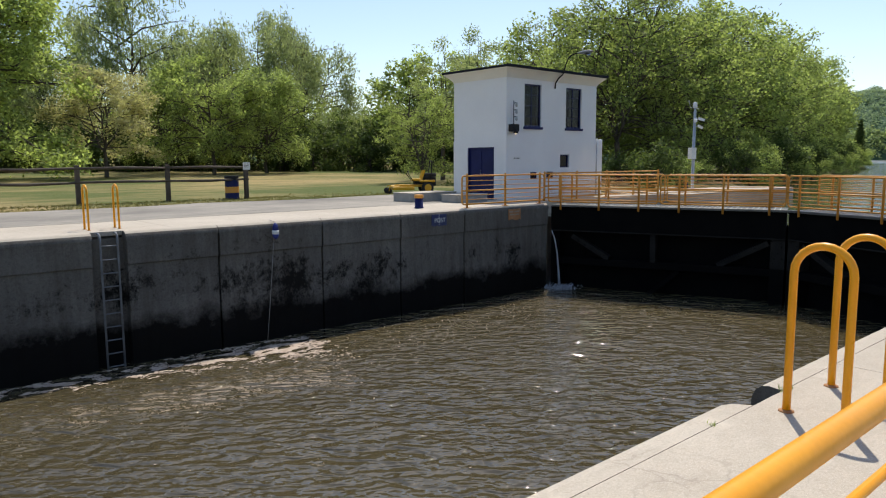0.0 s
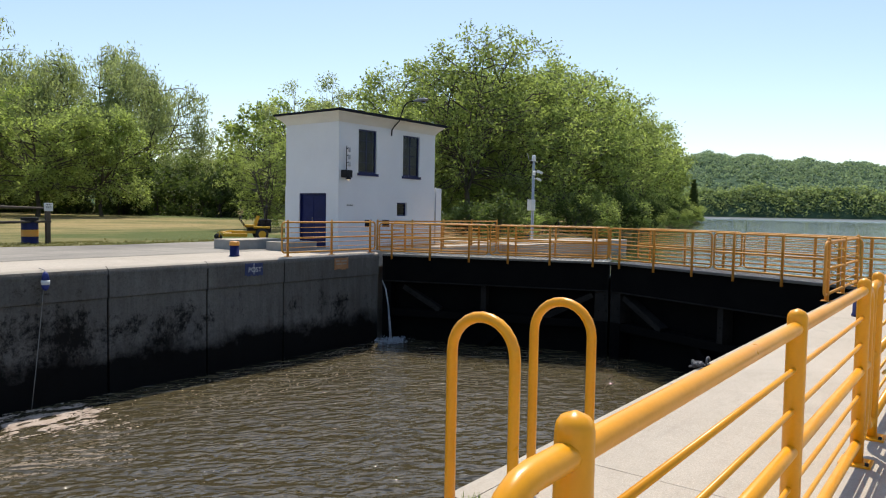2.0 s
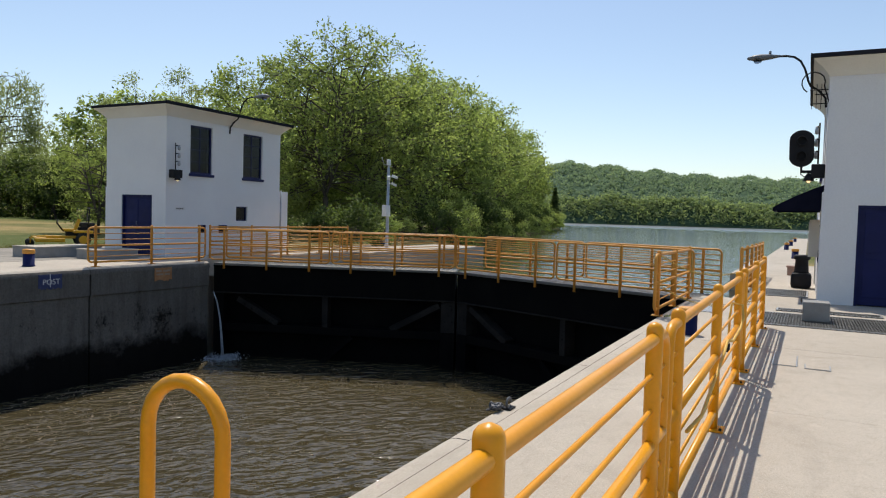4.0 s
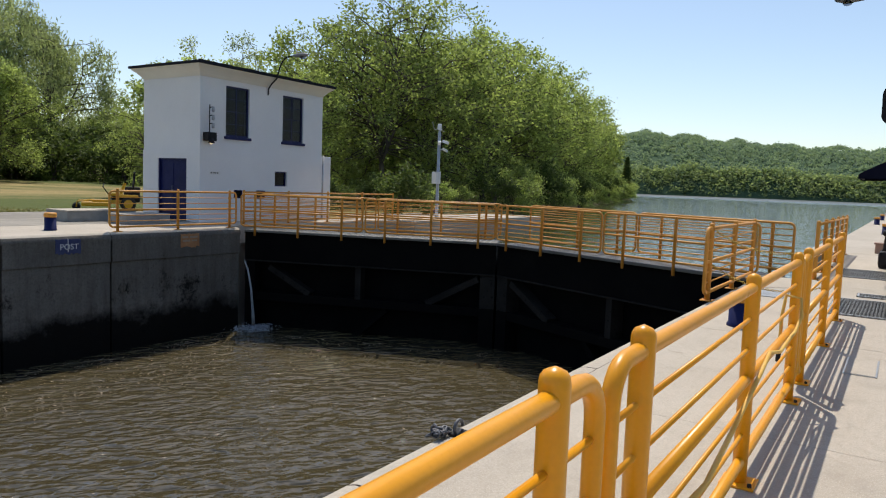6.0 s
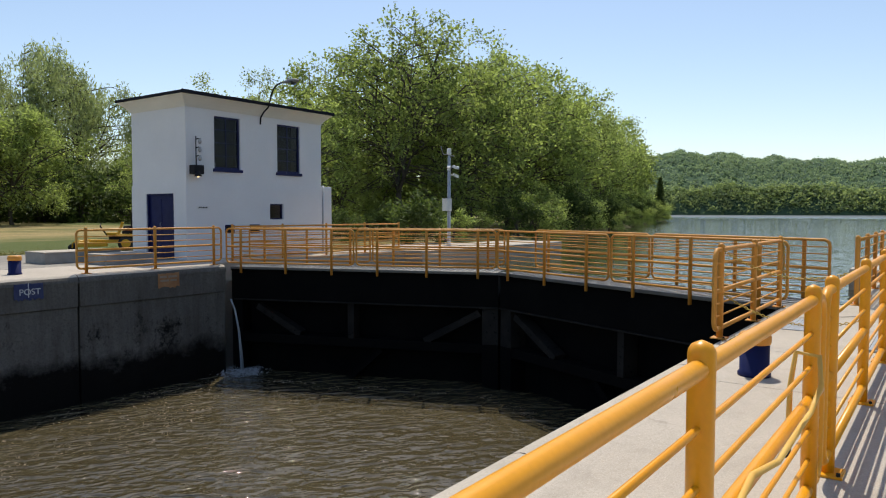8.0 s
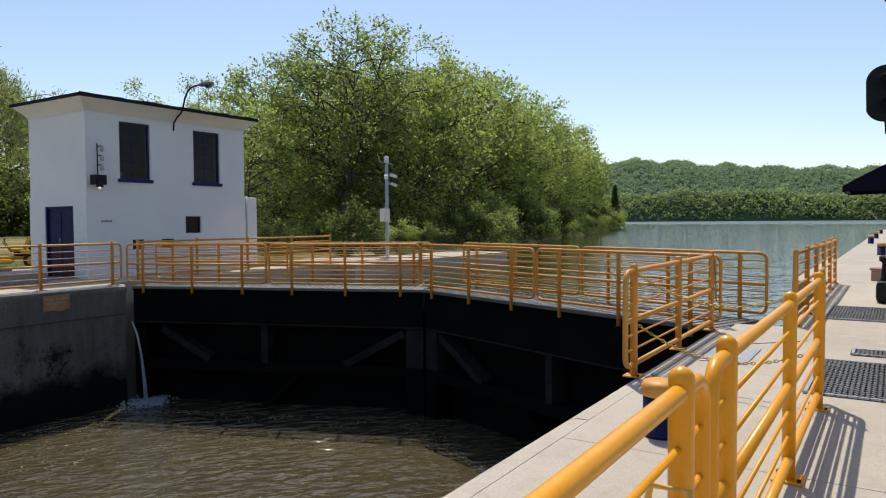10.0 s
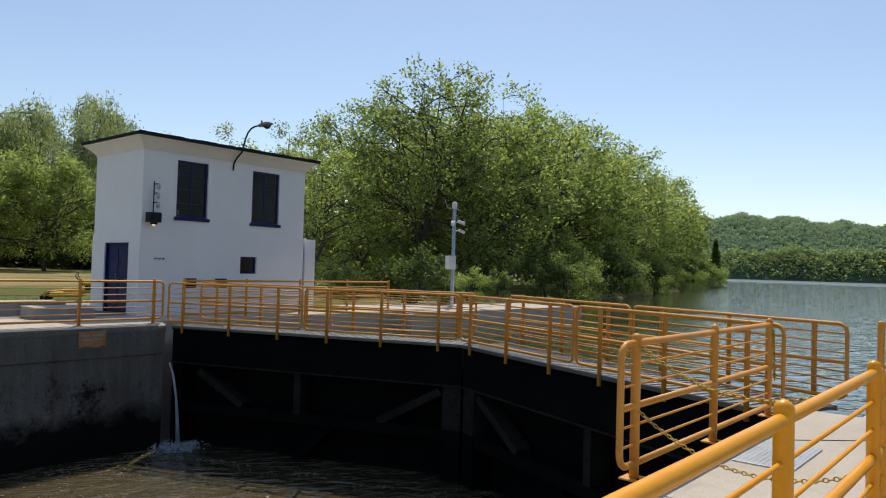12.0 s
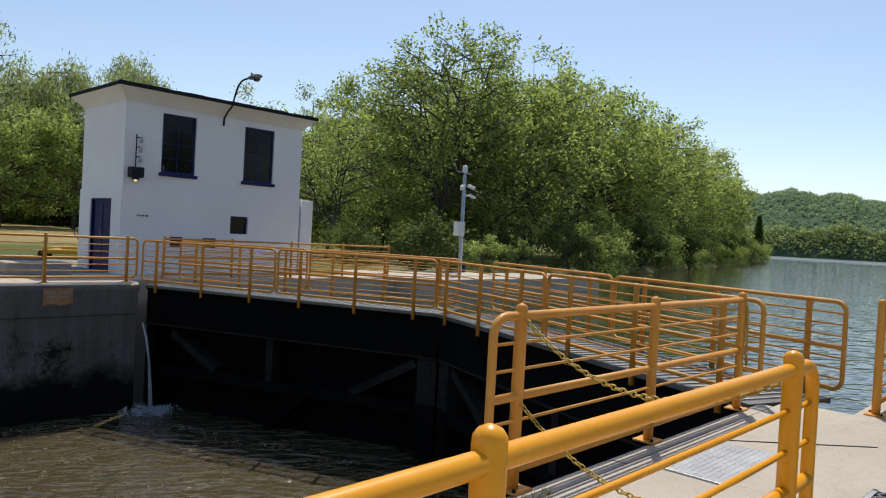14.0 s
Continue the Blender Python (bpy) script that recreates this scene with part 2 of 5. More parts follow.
M_GRATE = plain("walkway_grating", (0.12, 0.115, 0.105), (0.20, 0.192, 0.178), 0.5, 0.5, 2, 60, 0.2)
M_DARK = plain("dark_iron", (0.008, 0.008, 0.010), (0.018, 0.018, 0.021), 0.6, 0.0, 4, 50, 0.2, "world", None, 0.2)
M_BLOCK = plain("grey_block", (0.24, 0.235, 0.22), (0.34, 0.33, 0.31), 0.9, 0, 3, 50, 0.4)
M_ASPHALT = worn_asphalt()
M_GLASS = glass("window_glass")
M_BARK = plain("bark", (0.05, 0.042, 0.034), (0.12, 0.10, 0.082), 0.9, 0, 1.5, 14, 0.8)
M_WOOD = plain("weathered_fence_wood", (0.055, 0.042, 0.032), (0.11, 0.088, 0.07), 0.85, 0, 2.0, 25, 0.5)
M_LEAF = foliage("leaves_green", (0.075, 0.105, 0.034), (0.42, 0.49, 0.20), 0.62, 0.2)
M_LEAF_WILLOW = foliage("leaves_willow", (0.13, 0.165, 0.085), (0.40, 0.44, 0.25), 0.55)
M_LEAF_PALE = foliage("leaves_blossom", (0.30, 0.29, 0.15), (0.56, 0.52, 0.34), 0.5)
M_TUFT = foliage("grass_blades", (0.075, 0.085, 0.028), (0.24, 0.21, 0.09), 0.3, 0.1)
M_LEAF_DARK = foliage("leaves_dark", (0.035, 0.062, 0.018), (0.14, 0.18, 0.065), 0.42, 0.1)
# distance haze is mixed into both far leaf colours: paler, greyer, bluer
M_HAZED_BANK = foliage("hazed_bank_leaves", (0.14, 0.19, 0.11), (0.37, 0.43, 0.23), 0.45, 0.05, 0.05)
M_HAZED_HILL = foliage("hazed_hill_leaves", (0.14, 0.20, 0.165), (0.27, 0.34, 0.25), 0.45, 0.05, 0.012)
# shade between the far crowns is put into this dark green
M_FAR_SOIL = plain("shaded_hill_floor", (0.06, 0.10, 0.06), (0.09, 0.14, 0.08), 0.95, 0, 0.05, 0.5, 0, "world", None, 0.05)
M_FOAM = plain("foam", (0.36, 0.27, 0.20), (0.60, 0.49, 0.40), 0.8, 0, 3, 40, 0.3)
M_SPRAY = plain("falling_water", (0.55, 0.60, 0.66), (0.75, 0.80, 0.85), 0.2, 0, 6, 40, 0.4)
M_SPRAY.node_tree.nodes["Principled BSDF"].inputs["Transmission Weight"].default_value = 0.2
M_BLUE = plain("blue_paint", (0.02, 0.03, 0.16), (0.035, 0.05, 0.24), 0.5, 0, 4, 60, 0.1)
M_RUSTPATCH = plain("faded_red_sign", (0.34, 0.15, 0.06), (0.46, 0.24, 0.11), 0.8, 0, 8, 40, 0.2, "world", ((0.2, 0.18, 0.15), 0.3))
M_PALE = plain("pale_paint", (0.66, 0.66, 0.64), (0.78, 0.78, 0.76), 0.6, 0, 3, 50, 0.1)
M_MOWER = plain("mower_yellow", (0.50, 0.27, 0.008), (0.60, 0.34, 0.014), 0.35, 0, 4, 50, 0.05)
M_TYRE = plain("black_rubber", (0.012, 0.012, 0.012), (0.03, 0.03, 0.03), 0.85, 0, 6, 50, 0.3)
M_ROPE = plain("yellow_hose", (0.74, 0.42, 0.07), (0.82, 0.52, 0.13), 0.6, 0, 6, 60, 0.2)
M_ROPE_GREY = plain("grey_rope", (0.20, 0.19, 0.175), (0.30, 0.29, 0.27), 0.9, 0, 6, 60, 0.3)
M_LADDER = plain("weathered_ladder_steel", (0.15, 0.155, 0.17), (0.24, 0.25, 0.265), 0.6, 0.2, 3, 50, 0.2)
M_CHAIN = plain("yellow_chain", (0.42, 0.26, 0.03), (0.55, 0.36, 0.06), 0.55, 0, 6, 60, 0.1)
M_INK = plain("faded_lettering", (0.30, 0.23, 0.17), (0.38, 0.30, 0.23), 0.85, 0, 8, 40, 0.1)
M_BLUE_FADED = plain("faded_blue_paint", (0.035, 0.045, 0.13), (0.07, 0.08, 0.16), 0.8, 0, 8, 40, 0.2, "world", ((0.16, 0.15, 0.13), 0.36))
M_CLEAT = plain("worn_chain_steel", (0.03, 0.032, 0.04), (0.16, 0.165, 0.18), 0.5, 0.4, 9, 60, 0.2)
M_LAMP = plain("grey_lamp_housing", (0.15, 0.155, 0.16), (0.22, 0.225, 0.23), 0.5, 0.0, 4, 50, 0.1)
M_PINKBOX = plain("pinkish_concrete", (0.30, 0.19, 0.15), (0.40, 0.27, 0.21), 0.9, 0, 3, 40, 0.3)



# ---- building helpers ----
def part(name, bm, material, parent=None, label=""):
    """Links a bmesh as one mesh object, under a thing or a part."""
    me = bpy.data.meshes.new(name)
    bm.normal_update()
    bm.to_mesh(me)
    bm.free()
    if material:
        me.materials.append(material)
    ob = new(name, me)
    if parent:
        ob.parent = parent
    return tagged(ob, label)


def thing(name, label, category, group="", kind="", at=None):
    ob = tagged(new(name), label, category, group, kind)
    if at is not None:
        ob.matrix_basis = at
    return ob


def smooth(ob):
    ob.data.polygons.foreach_set("use_smooth", [True] * len(ob.data.polygons))
    return ob


def box(bm, x0, y0, z0, x1, y1, z1, bevel=0.0, m=None):
    made = bmesh.ops.create_cube(bm, size=1)["verts"]
    k = Matrix.LocRotScale(((x0 + x1) / 2, (y0 + y1) / 2, (z0 + z1) / 2), None, (abs(x1 - x0), abs(y1 - y0), abs(z1 - z0)))
    bmesh.ops.transform(bm, matrix=(m @ k) if m else k, verts=made)
    if bevel:
        edges = list({e for w in made for e in w.link_edges})
        bmesh.ops.bevel(bm, geom=edges, offset=bevel, segments=2, affect="EDGES", profile=0.6)
    return bm


def beam(bm, a, b, w, h, up=(0, 0, 1)):
    """A straight bar of width w and height h from a to b."""
    a, b = Vector(a), Vector(b)
    d = (b - a).normalized()
    s = d.cross(Vector(up)).normalized()
    u = s.cross(d)
    vs = [bm.verts.new(p + s * (i * w / 2) + u * (j * h / 2)) for p in (a, b) for i, j in ((-1, -1), (1, -1), (1, 1), (-1, 1))]
    for f in ((3, 2, 1, 0), (4, 5, 6, 7), (0, 1, 5, 4), (1, 2, 6, 5), (2, 3, 7, 6), (3, 0, 4, 7)):
        bm.faces.new([vs[i] for i in f])
    return bm


def tube(bm, pts, r, seg=10, closed=False, caps=True):
    """A round pipe along pts; r is one radius or one for each point."""
    pts = [Vector(p) for p in pts]
    n = len(pts)
    rr = r if isinstance(r, (list, tuple)) else [r] * n
    rings, prev = [], None
    for i, p in enumerate(pts):
        a = pts[(i - 1) % n] if closed or i > 0 else p
        b = pts[(i + 1) % n] if closed or i < n - 1 else p
        d = (b - a).normalized()
        if prev is None:
            prev = d.orthogonal().normalized()
        prev = (prev - d * prev.dot(d)).normalized()
        s = d.cross(prev)
        rings.append([bm.verts.new(p + (prev * math.cos(2 * math.pi * k / seg) + s * math.sin(2 * math.pi * k / seg)) * rr[i]) for k in range(seg)])
    last = n if closed else n - 1
    for i in range(last):
        p, q = rings[i], rings[(i + 1) % n]
        for k in range(seg):
            f = bm.faces.new((p[k], p[(k + 1) % seg], q[(k + 1) % seg], q[k]))
            f.smooth = True
    if caps and not closed:
        bm.faces.new(rings[0][::-1])
        bm.faces.new(rings[-1])
    return bm


def lathe(bm, prof, seg=16, m=None):
    """Turns (radius, z) pairs round the z axis."""
    rings = []
    for r, z in prof:
        rings.append([bm.verts.new((m @ Vector((r * math.cos(2 * math.pi * k / seg), r * math.sin(2 * math.pi * k / seg), z))) if m else (r * math.cos(2 * math.pi * k / seg), r * math.sin(2 * math.pi * k / seg), z)) for k in range(seg)])
    for p, q in zip(rings, rings[1:]):
        for k in range(seg):
            f = bm.faces.new((p[k], p[(k + 1) % seg], q[(k + 1) % seg], q[k]))
            f.smooth = True
    bm.faces.new(rings[0][::-1])
    bm.faces.new(rings[-1])
    return bm


def arc(c, r, a0, a1, n, ux=(1, 0, 0), uy=(0, 0, 1)):
    c, ux, uy = Vector(c), Vector(ux), Vector(uy)
    return [c + ux * r * math.cos(radians(a0 + (a1 - a0) * i / n)) + uy * r * math.sin(radians(a0 + (a1 - a0) * i / n)) for i in range(n + 1)]


def B():
    return bmesh.new()


# ---- the plan ----
NEAR_Y, FAR_Y = 2.2, 16.33          # faces of the lock chamber
PIVOT_X, MITRE = 19.45, (22.2, 9.265)
LOW, HIGH = -3.04, -0.55             # water in the chamber, water of the lake
RECESS = 0.85                        # depth of the gate recess above the gate
RECESS_END = 28.2


def shore(x):
    """The far bank of the lake arm, as y by x."""
    if x < 30:
        return FAR_Y + (RECESS if x < RECESS_END else 0.0)
    return 17.3 + (x - 30) * 0.263 + 0.8 * math.sin(x * 0.35) * min(1, (x - 30) / 20)


def near_bank(x):
    return NEAR_Y - (RECESS if x < RECESS_END else 0) - (0 if x < 30 else 0.25 * math.sin(x * 0.11))


def ground_height(x, y):
    rise = max(0.0, min(1.0, (y - 34) / 70)) * 0.85
    if x < 19.3:
        if NEAR_Y - 0.8 < y < FAR_Y + 0.8:
            return -6.0
        return -0.06 + rise
    end = 182 + 0.3 * (y - 57)
    if y >= shore(x) + 0.6 and x < end:
        return -0.06 + rise + (-0.5 if y < shore(x) + 2 and x > 31 else 0)
    if y <= near_bank(x) - 0.6 and x < 130:
        return -0.06
    if x > 1240:
        return 1.0
    return -5.0


def axis_steps(marks, lo, hi):
    out = sorted(set([lo, *marks, hi]))
    return out


bm = B()
gx = axis_steps([-2500, -1200, -600, -300, -150, -80, -40, -20] + [-10 + 4 * i for i in range(8)] + [19.2, 19.4] + [22 + 2.5 * i for i in range(66)] + [195, 240, 350, 600, 1100, 1235, 1245, 1500], -4000, 4000)
gy = axis_steps([-2500, -1200, -600, -300, -120, -60, -30, -12, -4, 0.0, 0.4, 1.0, 1.2, 1.4] + [2 + 2 * i for i in range(7)] + [16.6, 17.0, 17.3, 17.8] + [18.5 + 1.0 * i for i in range(42)] + [61, 64, 68, 72, 80, 90, 104, 120, 150, 250, 500, 1000, 2000], -4000, 4000)
grid = [[bm.verts.new((x, y, ground_height(x, y))) for y in gy] for x in gx]
for i in range(len(gx) - 1):
    for j in range(len(gy) - 1):
        bm.faces.new((grid[i][j], grid[i + 1][j], grid[i + 1][j + 1], grid[i][j + 1]))
tagged(part("ground", bm, M_LAWN), "mown lawn, dry straw-coloured in wide patches", "lawn", kind="structure")

# chamber water and lake
bm = B()
box(bm, -60, NEAR_Y - 0.3, LOW - 0.4, 23.4, FAR_Y + 0.3, LOW)
tagged(part("water_chamber", bm, M_CHAMBER), "murky brown rippled water in the lock chamber", "water", kind="structure")
bm = B()
outline = [(19.95, NEAR_Y - 0.9), (22.55, MITRE[1]), (19.95, FAR_Y + 0.9), (31, 18.2), (60, 50), (300, 900), (1400, 900), (1400, -900), (300, -900), (60, -4), (31, 0)]
bm.faces.new([bm.verts.new((x, y, HIGH)) for x, y in outline][::-1])
bmesh.ops.triangulate(bm, faces=bm.faces)
lake = tagged(part("water_lake", bm, M_LAKE), "calm green lake water with fine ripples", "water", kind="structure")


def wall_run(name, x0, x1, face, back, label, joints, notch=None):
    """A lock wall: body in lifts with vertical joints, a proud top course, and a rounded coping."""
    root = thing(name, label, "lock wall", kind="structure")
    out = 1 if back < face else -1
    edges = [x0, *joints, x1]
    for a, b in zip(edges, edges[1:]):
        cuts = [(a, b)]
        if notch and a < notch[0] < b:
            cuts = [(a, notch[0]), (notch[1], b)]
        for p, q in cuts:
            bm = B()
            box(bm, p + 0.024, face - out * 0.012, -0.74, q - 0.024, back, -0.19, 0.012)
            part("top_course", bm, M_WALL, root)
            bm = B()
            box(bm, p + 0.024, face - out * 0.05, -6.2, q - 0.024, back, -0.745, 0.015)
            part("wall_lift", bm, M_WALL, root)
            # rounded coping
            bm = B()
            prof = [(face - out * 0.25, -0.2), (face - out * 0.25, 0.0), (face - out * 0.15, -0.002), (face - out * 0.095, -0.018), (face - out * 0.045, -0.055), (face - out * 0.015, -0.11), (face - out * 0.003, -0.165), (face - out * 0.006, -0.2)]
            back_to_front = [0.0, 0.0, 0.35, 0.55, 0.75, 0.9, 1.0, 1.0]
            cut0 = 0.13 if notch and out > 0 and p == notch[1] else 0.0
            cut1 = 0.17 if notch and out > 0 and q == notch[0] else 0.0
            ends = [[bm.verts.new((x + c * f, y, z)) for (y, z), f in zip(prof, back_to_front)] for x, c in ((p + 0.008, cut0 * 0.8), (q - 0.008, -cut1))]
            n = len(prof)
            for k in range(n):
                bm.faces.new((ends[0][k], ends[0][(k + 1) % n], ends[1][(k + 1) % n], ends[1][k]))
            bm.faces.new(ends[0][::-1])
            bm.faces.new(ends[1])
            bmesh.ops.recalc_face_normals(bm, faces=bm.faces)
            cope = part("coping", bm, M_TOP, root)
            cope.data.materials.append(M_WALL)
            for f in cope.data.polygons:
                f.material_index = 0 if f.normal.z > 0.8 else 1
    bm = B()
    box(bm, x0, face - out * 0.25, -6.3, x1, back - out * 0.02, -0.15)
    part("wall_core", bm, M_WALL, root)
    if notch:
        bm = B()
        box(bm, notch[0], face - out * 0.36, -6.2, notch[1], back, -0.02, 0.01)
        part("ladder_recess", bm, M_WALL, root)
    return root


far_joints = [-6.0, -1.2, 1.5, 6.99, 9.90, 12.58, 15.16]
wall_run("wall_north", -60, 19.25, FAR_Y, FAR_Y + 1.2, "stained grey concrete lock wall with black growth below", far_joints, (4.16, 4.84))
wall_run("wall_south", -60, 19.25, NEAR_Y, NEAR_Y - 1.2, "stained concrete lock wall under the walkway", [-6.0, -1.2, 1.5, 7.6, 10.6, 13.7, 16.4], (4.02, 4.42))
for side, face in ((1, FAR_Y), (-1, NEAR_Y)):
    bm = B()
    y0, y1 = sorted((face + side * RECESS, face + side * 2.2))
    box(bm, 19.26, y0, -6, RECESS_END, y1, 0.0, 0.03)
    tagged(part("recess_wall_%d" % (1 if side > 0 else 2), bm, M_TOP), "concrete wall of the gate recess", "wall", kind="structure")
    bm = B()
    y0, y1 = sorted((face + side * 0.02, face + side * 2.2))
    box(bm, RECESS_END + 0.004, y0, -6, 40, y1, 0.0, 0.04)
    tagged(part("approach_wall_%d" % (1 if side > 0 else 2), bm, M_TOP), "concrete approach wall above the gate", "wall", kind="structure")
bm = B()
box(bm, 40.004, NEAR_Y - 2.2, -6, 128, NEAR_Y - 0.3, -0.01, 0.04)
tagged(part("approach_wall_3", bm, M_TOP), "long low concrete quay along the lake", "quay", kind="structure")

# walkway slabs, near side
walk_root = thing("pavement", "sunlit pale concrete walkway slabs with tight joints", "walkway", kind="structure")
slabs = [-40, -20, -8, -3.2, 1.2, 5.35, 9.7, 13.2, 16.6, 19.6, 24, 29, 36]
for a, b in zip(slabs, slabs[1:]):
    for y0, y1 in ((-9.0, -3.4), (-3.39, NEAR_Y - 0.2515 if b <= 19.7 else NEAR_Y - 2.21)):
        if y1 - y0 < 0.1:
            continue
        bm = B()
        box(bm, a + 0.002, y0, -0.12, b - 0.002, y1, 0.0 - random.uniform(0, 0.002), 0.003)
        part("slab", bm, M_TOP, walk_root)
# far side: concrete apron, then worn asphalt
apron = thing("pavement_far", "bleached concrete apron along the lock", "pavement", kind="structure")
for a, b in zip([-60, -30, -15, -6, 0, 6, 11.5, 16.8, 22.5, 28.2, 33.5], [-30, -15, -6, 0, 6, 11.5, 16.8, 22.5, 28.2, 33.5, 40]):
    bm = B()
    box(bm, a + 0.006, FAR_Y + 0.254 if b < 19 else FAR_Y + 2.21, -0.10, b - 0.006, 19.3, 0.0, 0.006)
    part("slab", bm, M_TOP, apron)
bm = B()
box(bm, 16.806, FAR_Y + 0.254, -0.1, 19.2, FAR_Y + 2.2, 0.0)
part("slab", bm, M_TOP, apron)
bm = B()
nx = 30
low = [bm.verts.new((-40 + i * 2.2, 19.31, 0.004)) for i in range(nx)]
hi = [bm.verts.new((-40 + i * 2.2, 25.4 + 0.35 * math.sin(i * 1.7) + random.uniform(-0.12, 0.12) - max(0, 6 - (-40 + i * 2.2)) * 0.16 * (1 if i > 14 else 0.5), 0.004)) for i in range(nx)]
for i in range(nx - 1):
    bm.faces.new((low[i], low[i + 1], hi[i + 1], hi[i]))
ext = bmesh.ops.extrude_face_region(bm, geom=list(bm.faces))
bmesh.ops.translate(bm, vec=(0, 0, -0.1), verts=[v for v in ext["geom"] if isinstance(v, bmesh.types.BMVert)])
bmesh.ops.recalc_face_normals(bm, faces=bm.faces)
tagged(part("road", bm, M_ASPHALT), "worn pale grey asphalt drive", "drive", kind="structure")


# ---- railings ----
def railing(posts, before, after, label, category="railing", group="", at=None, mat=None, top=1.03, low=0.12, post_r=0.037, rail_r=0.027, bar_r=0.011, foot=True, drop=0.0, cap=0.075, off=0.0, bars=2):
    """A run of pipe railing along its own x axis: round-cornered frame, middle rail, thin bars, domed posts."""
    mat = mat or M_YELLOW
    root = thing("railing", label, category, group, at=at)
    x0, x1 = posts[0] - before, posts[-1] + after
    r = 0.11
    mid = (top + low) / 2 - 0.02
    bm = B()
    pts = []
    if before > 0:
        pts += arc((x0 + r, 0, low + r), r, 270, 180, 5) + arc((x0 + r, 0, top - r), r, 180, 90, 5)
    else:
        pts += [(x0, 0, top)]
    if after > 0:
        pts += arc((x1 - r, 0, top - r), r, 90, 0, 5) + arc((x1 - r, 0, low + r), r, 0, -90, 5)
    else:
        pts += [(x1, 0, top)]
    tube(bm, [(p[0], off, p[2]) for p in pts], rail_r, 12)
    part("top_rail", bm, mat, root)
    for z, q, name in ((low, rail_r, "bottom_rail"), (mid, rail_r, "middle_rail")):
        bm = B()
        inset = r if z == low else 0
        tube(bm, [(x0 + (inset if before > 0 else 0), off, z), (x1 - (inset if after > 0 else 0), off, z)], q, 12)
        part(name, bm, mat, root)
    for a, b in ((mid, top), (low, mid)):
        for f in [(q + 1) / (bars + 1) for q in range(bars)]:
            bm = B()
            tube(bm, [(x0, off, a + (b - a) * f), (x1, off, a + (b - a) * f)], bar_r, 6)
            part("bar", bm, mat, root)
    for x in posts:
        bm = B()
        h = top + cap
        lathe(bm, [(post_r, -drop), (post_r, h - post_r), (post_r * 0.94, h - post_r * 0.62), (post_r * 0.72, h - post_r * 0.28), (post_r * 0.36, h - 0.004), (0.004, h)], 14, Matrix.Translation((x, 0, 0)))
        post = part("post", bm, mat, root)
        if foot:
            bm = B()
            box(bm, x - 0.085, -0.085, 0.0, x + 0.085, 0.085, 0.014, 0.003)
            part("base_plate", bm, mat, post)
            for i, j in ((-1, -1), (1, 1)):
                bm = B()
                lathe(bm, [(0.012, 0.0), (0.012, 0.03), (0.006, 0.032)], 6, Matrix.Translation((x + i * 0.062, j * 0.062, 0)))
                part("bolt", bm, M_DARK, post)
    return root


RAIL_Y = 0.505
for posts in ((-1.53, 0.30, 2.12), (2.74, 4.57, 6.39), (7.02, 8.84, 10.67), (11.31, 13.13, 14.96)):
    railing(posts, 0.26, 0.26, "glossy yellow pipe railing bolted to the concrete walkway", group="walkway railings", at=pose(0, RAIL_Y, 0))
railing((0, 1.68, 3.42), 0.25, 0.0, "yellow pipe railing at the lock edge beside the gate", group="edge railings", at=pose(15.38, 2.135, 0), mat=M_YELLOW_FADED)
railing((0, 1.55, 3.10, 4.65, 6.2, 7.75), 0.0, 0.0, "yellow pipe railing along the gate recess", group="edge railings", at=pose(19.75, 1.19, 0), mat=M_YELLOW_FADED)
railing((0, 1.78, 3.55), 0.22, 0.24, "faded yellow pipe railing on the far lock wall", group="edge railings", at=pose(15.45, FAR_Y + 0.22, 0), mat=M_YELLOW_FADED)
railing((0, 1.95, 3.9, 5.85, 7.8), 0.0, 0.0, "faded yellow pipe railing beside the far gate recess", group="edge railings", at=pose(20.3, FAR_Y + RECESS + 0.25, 0), mat=M_YELLOW_FADED)


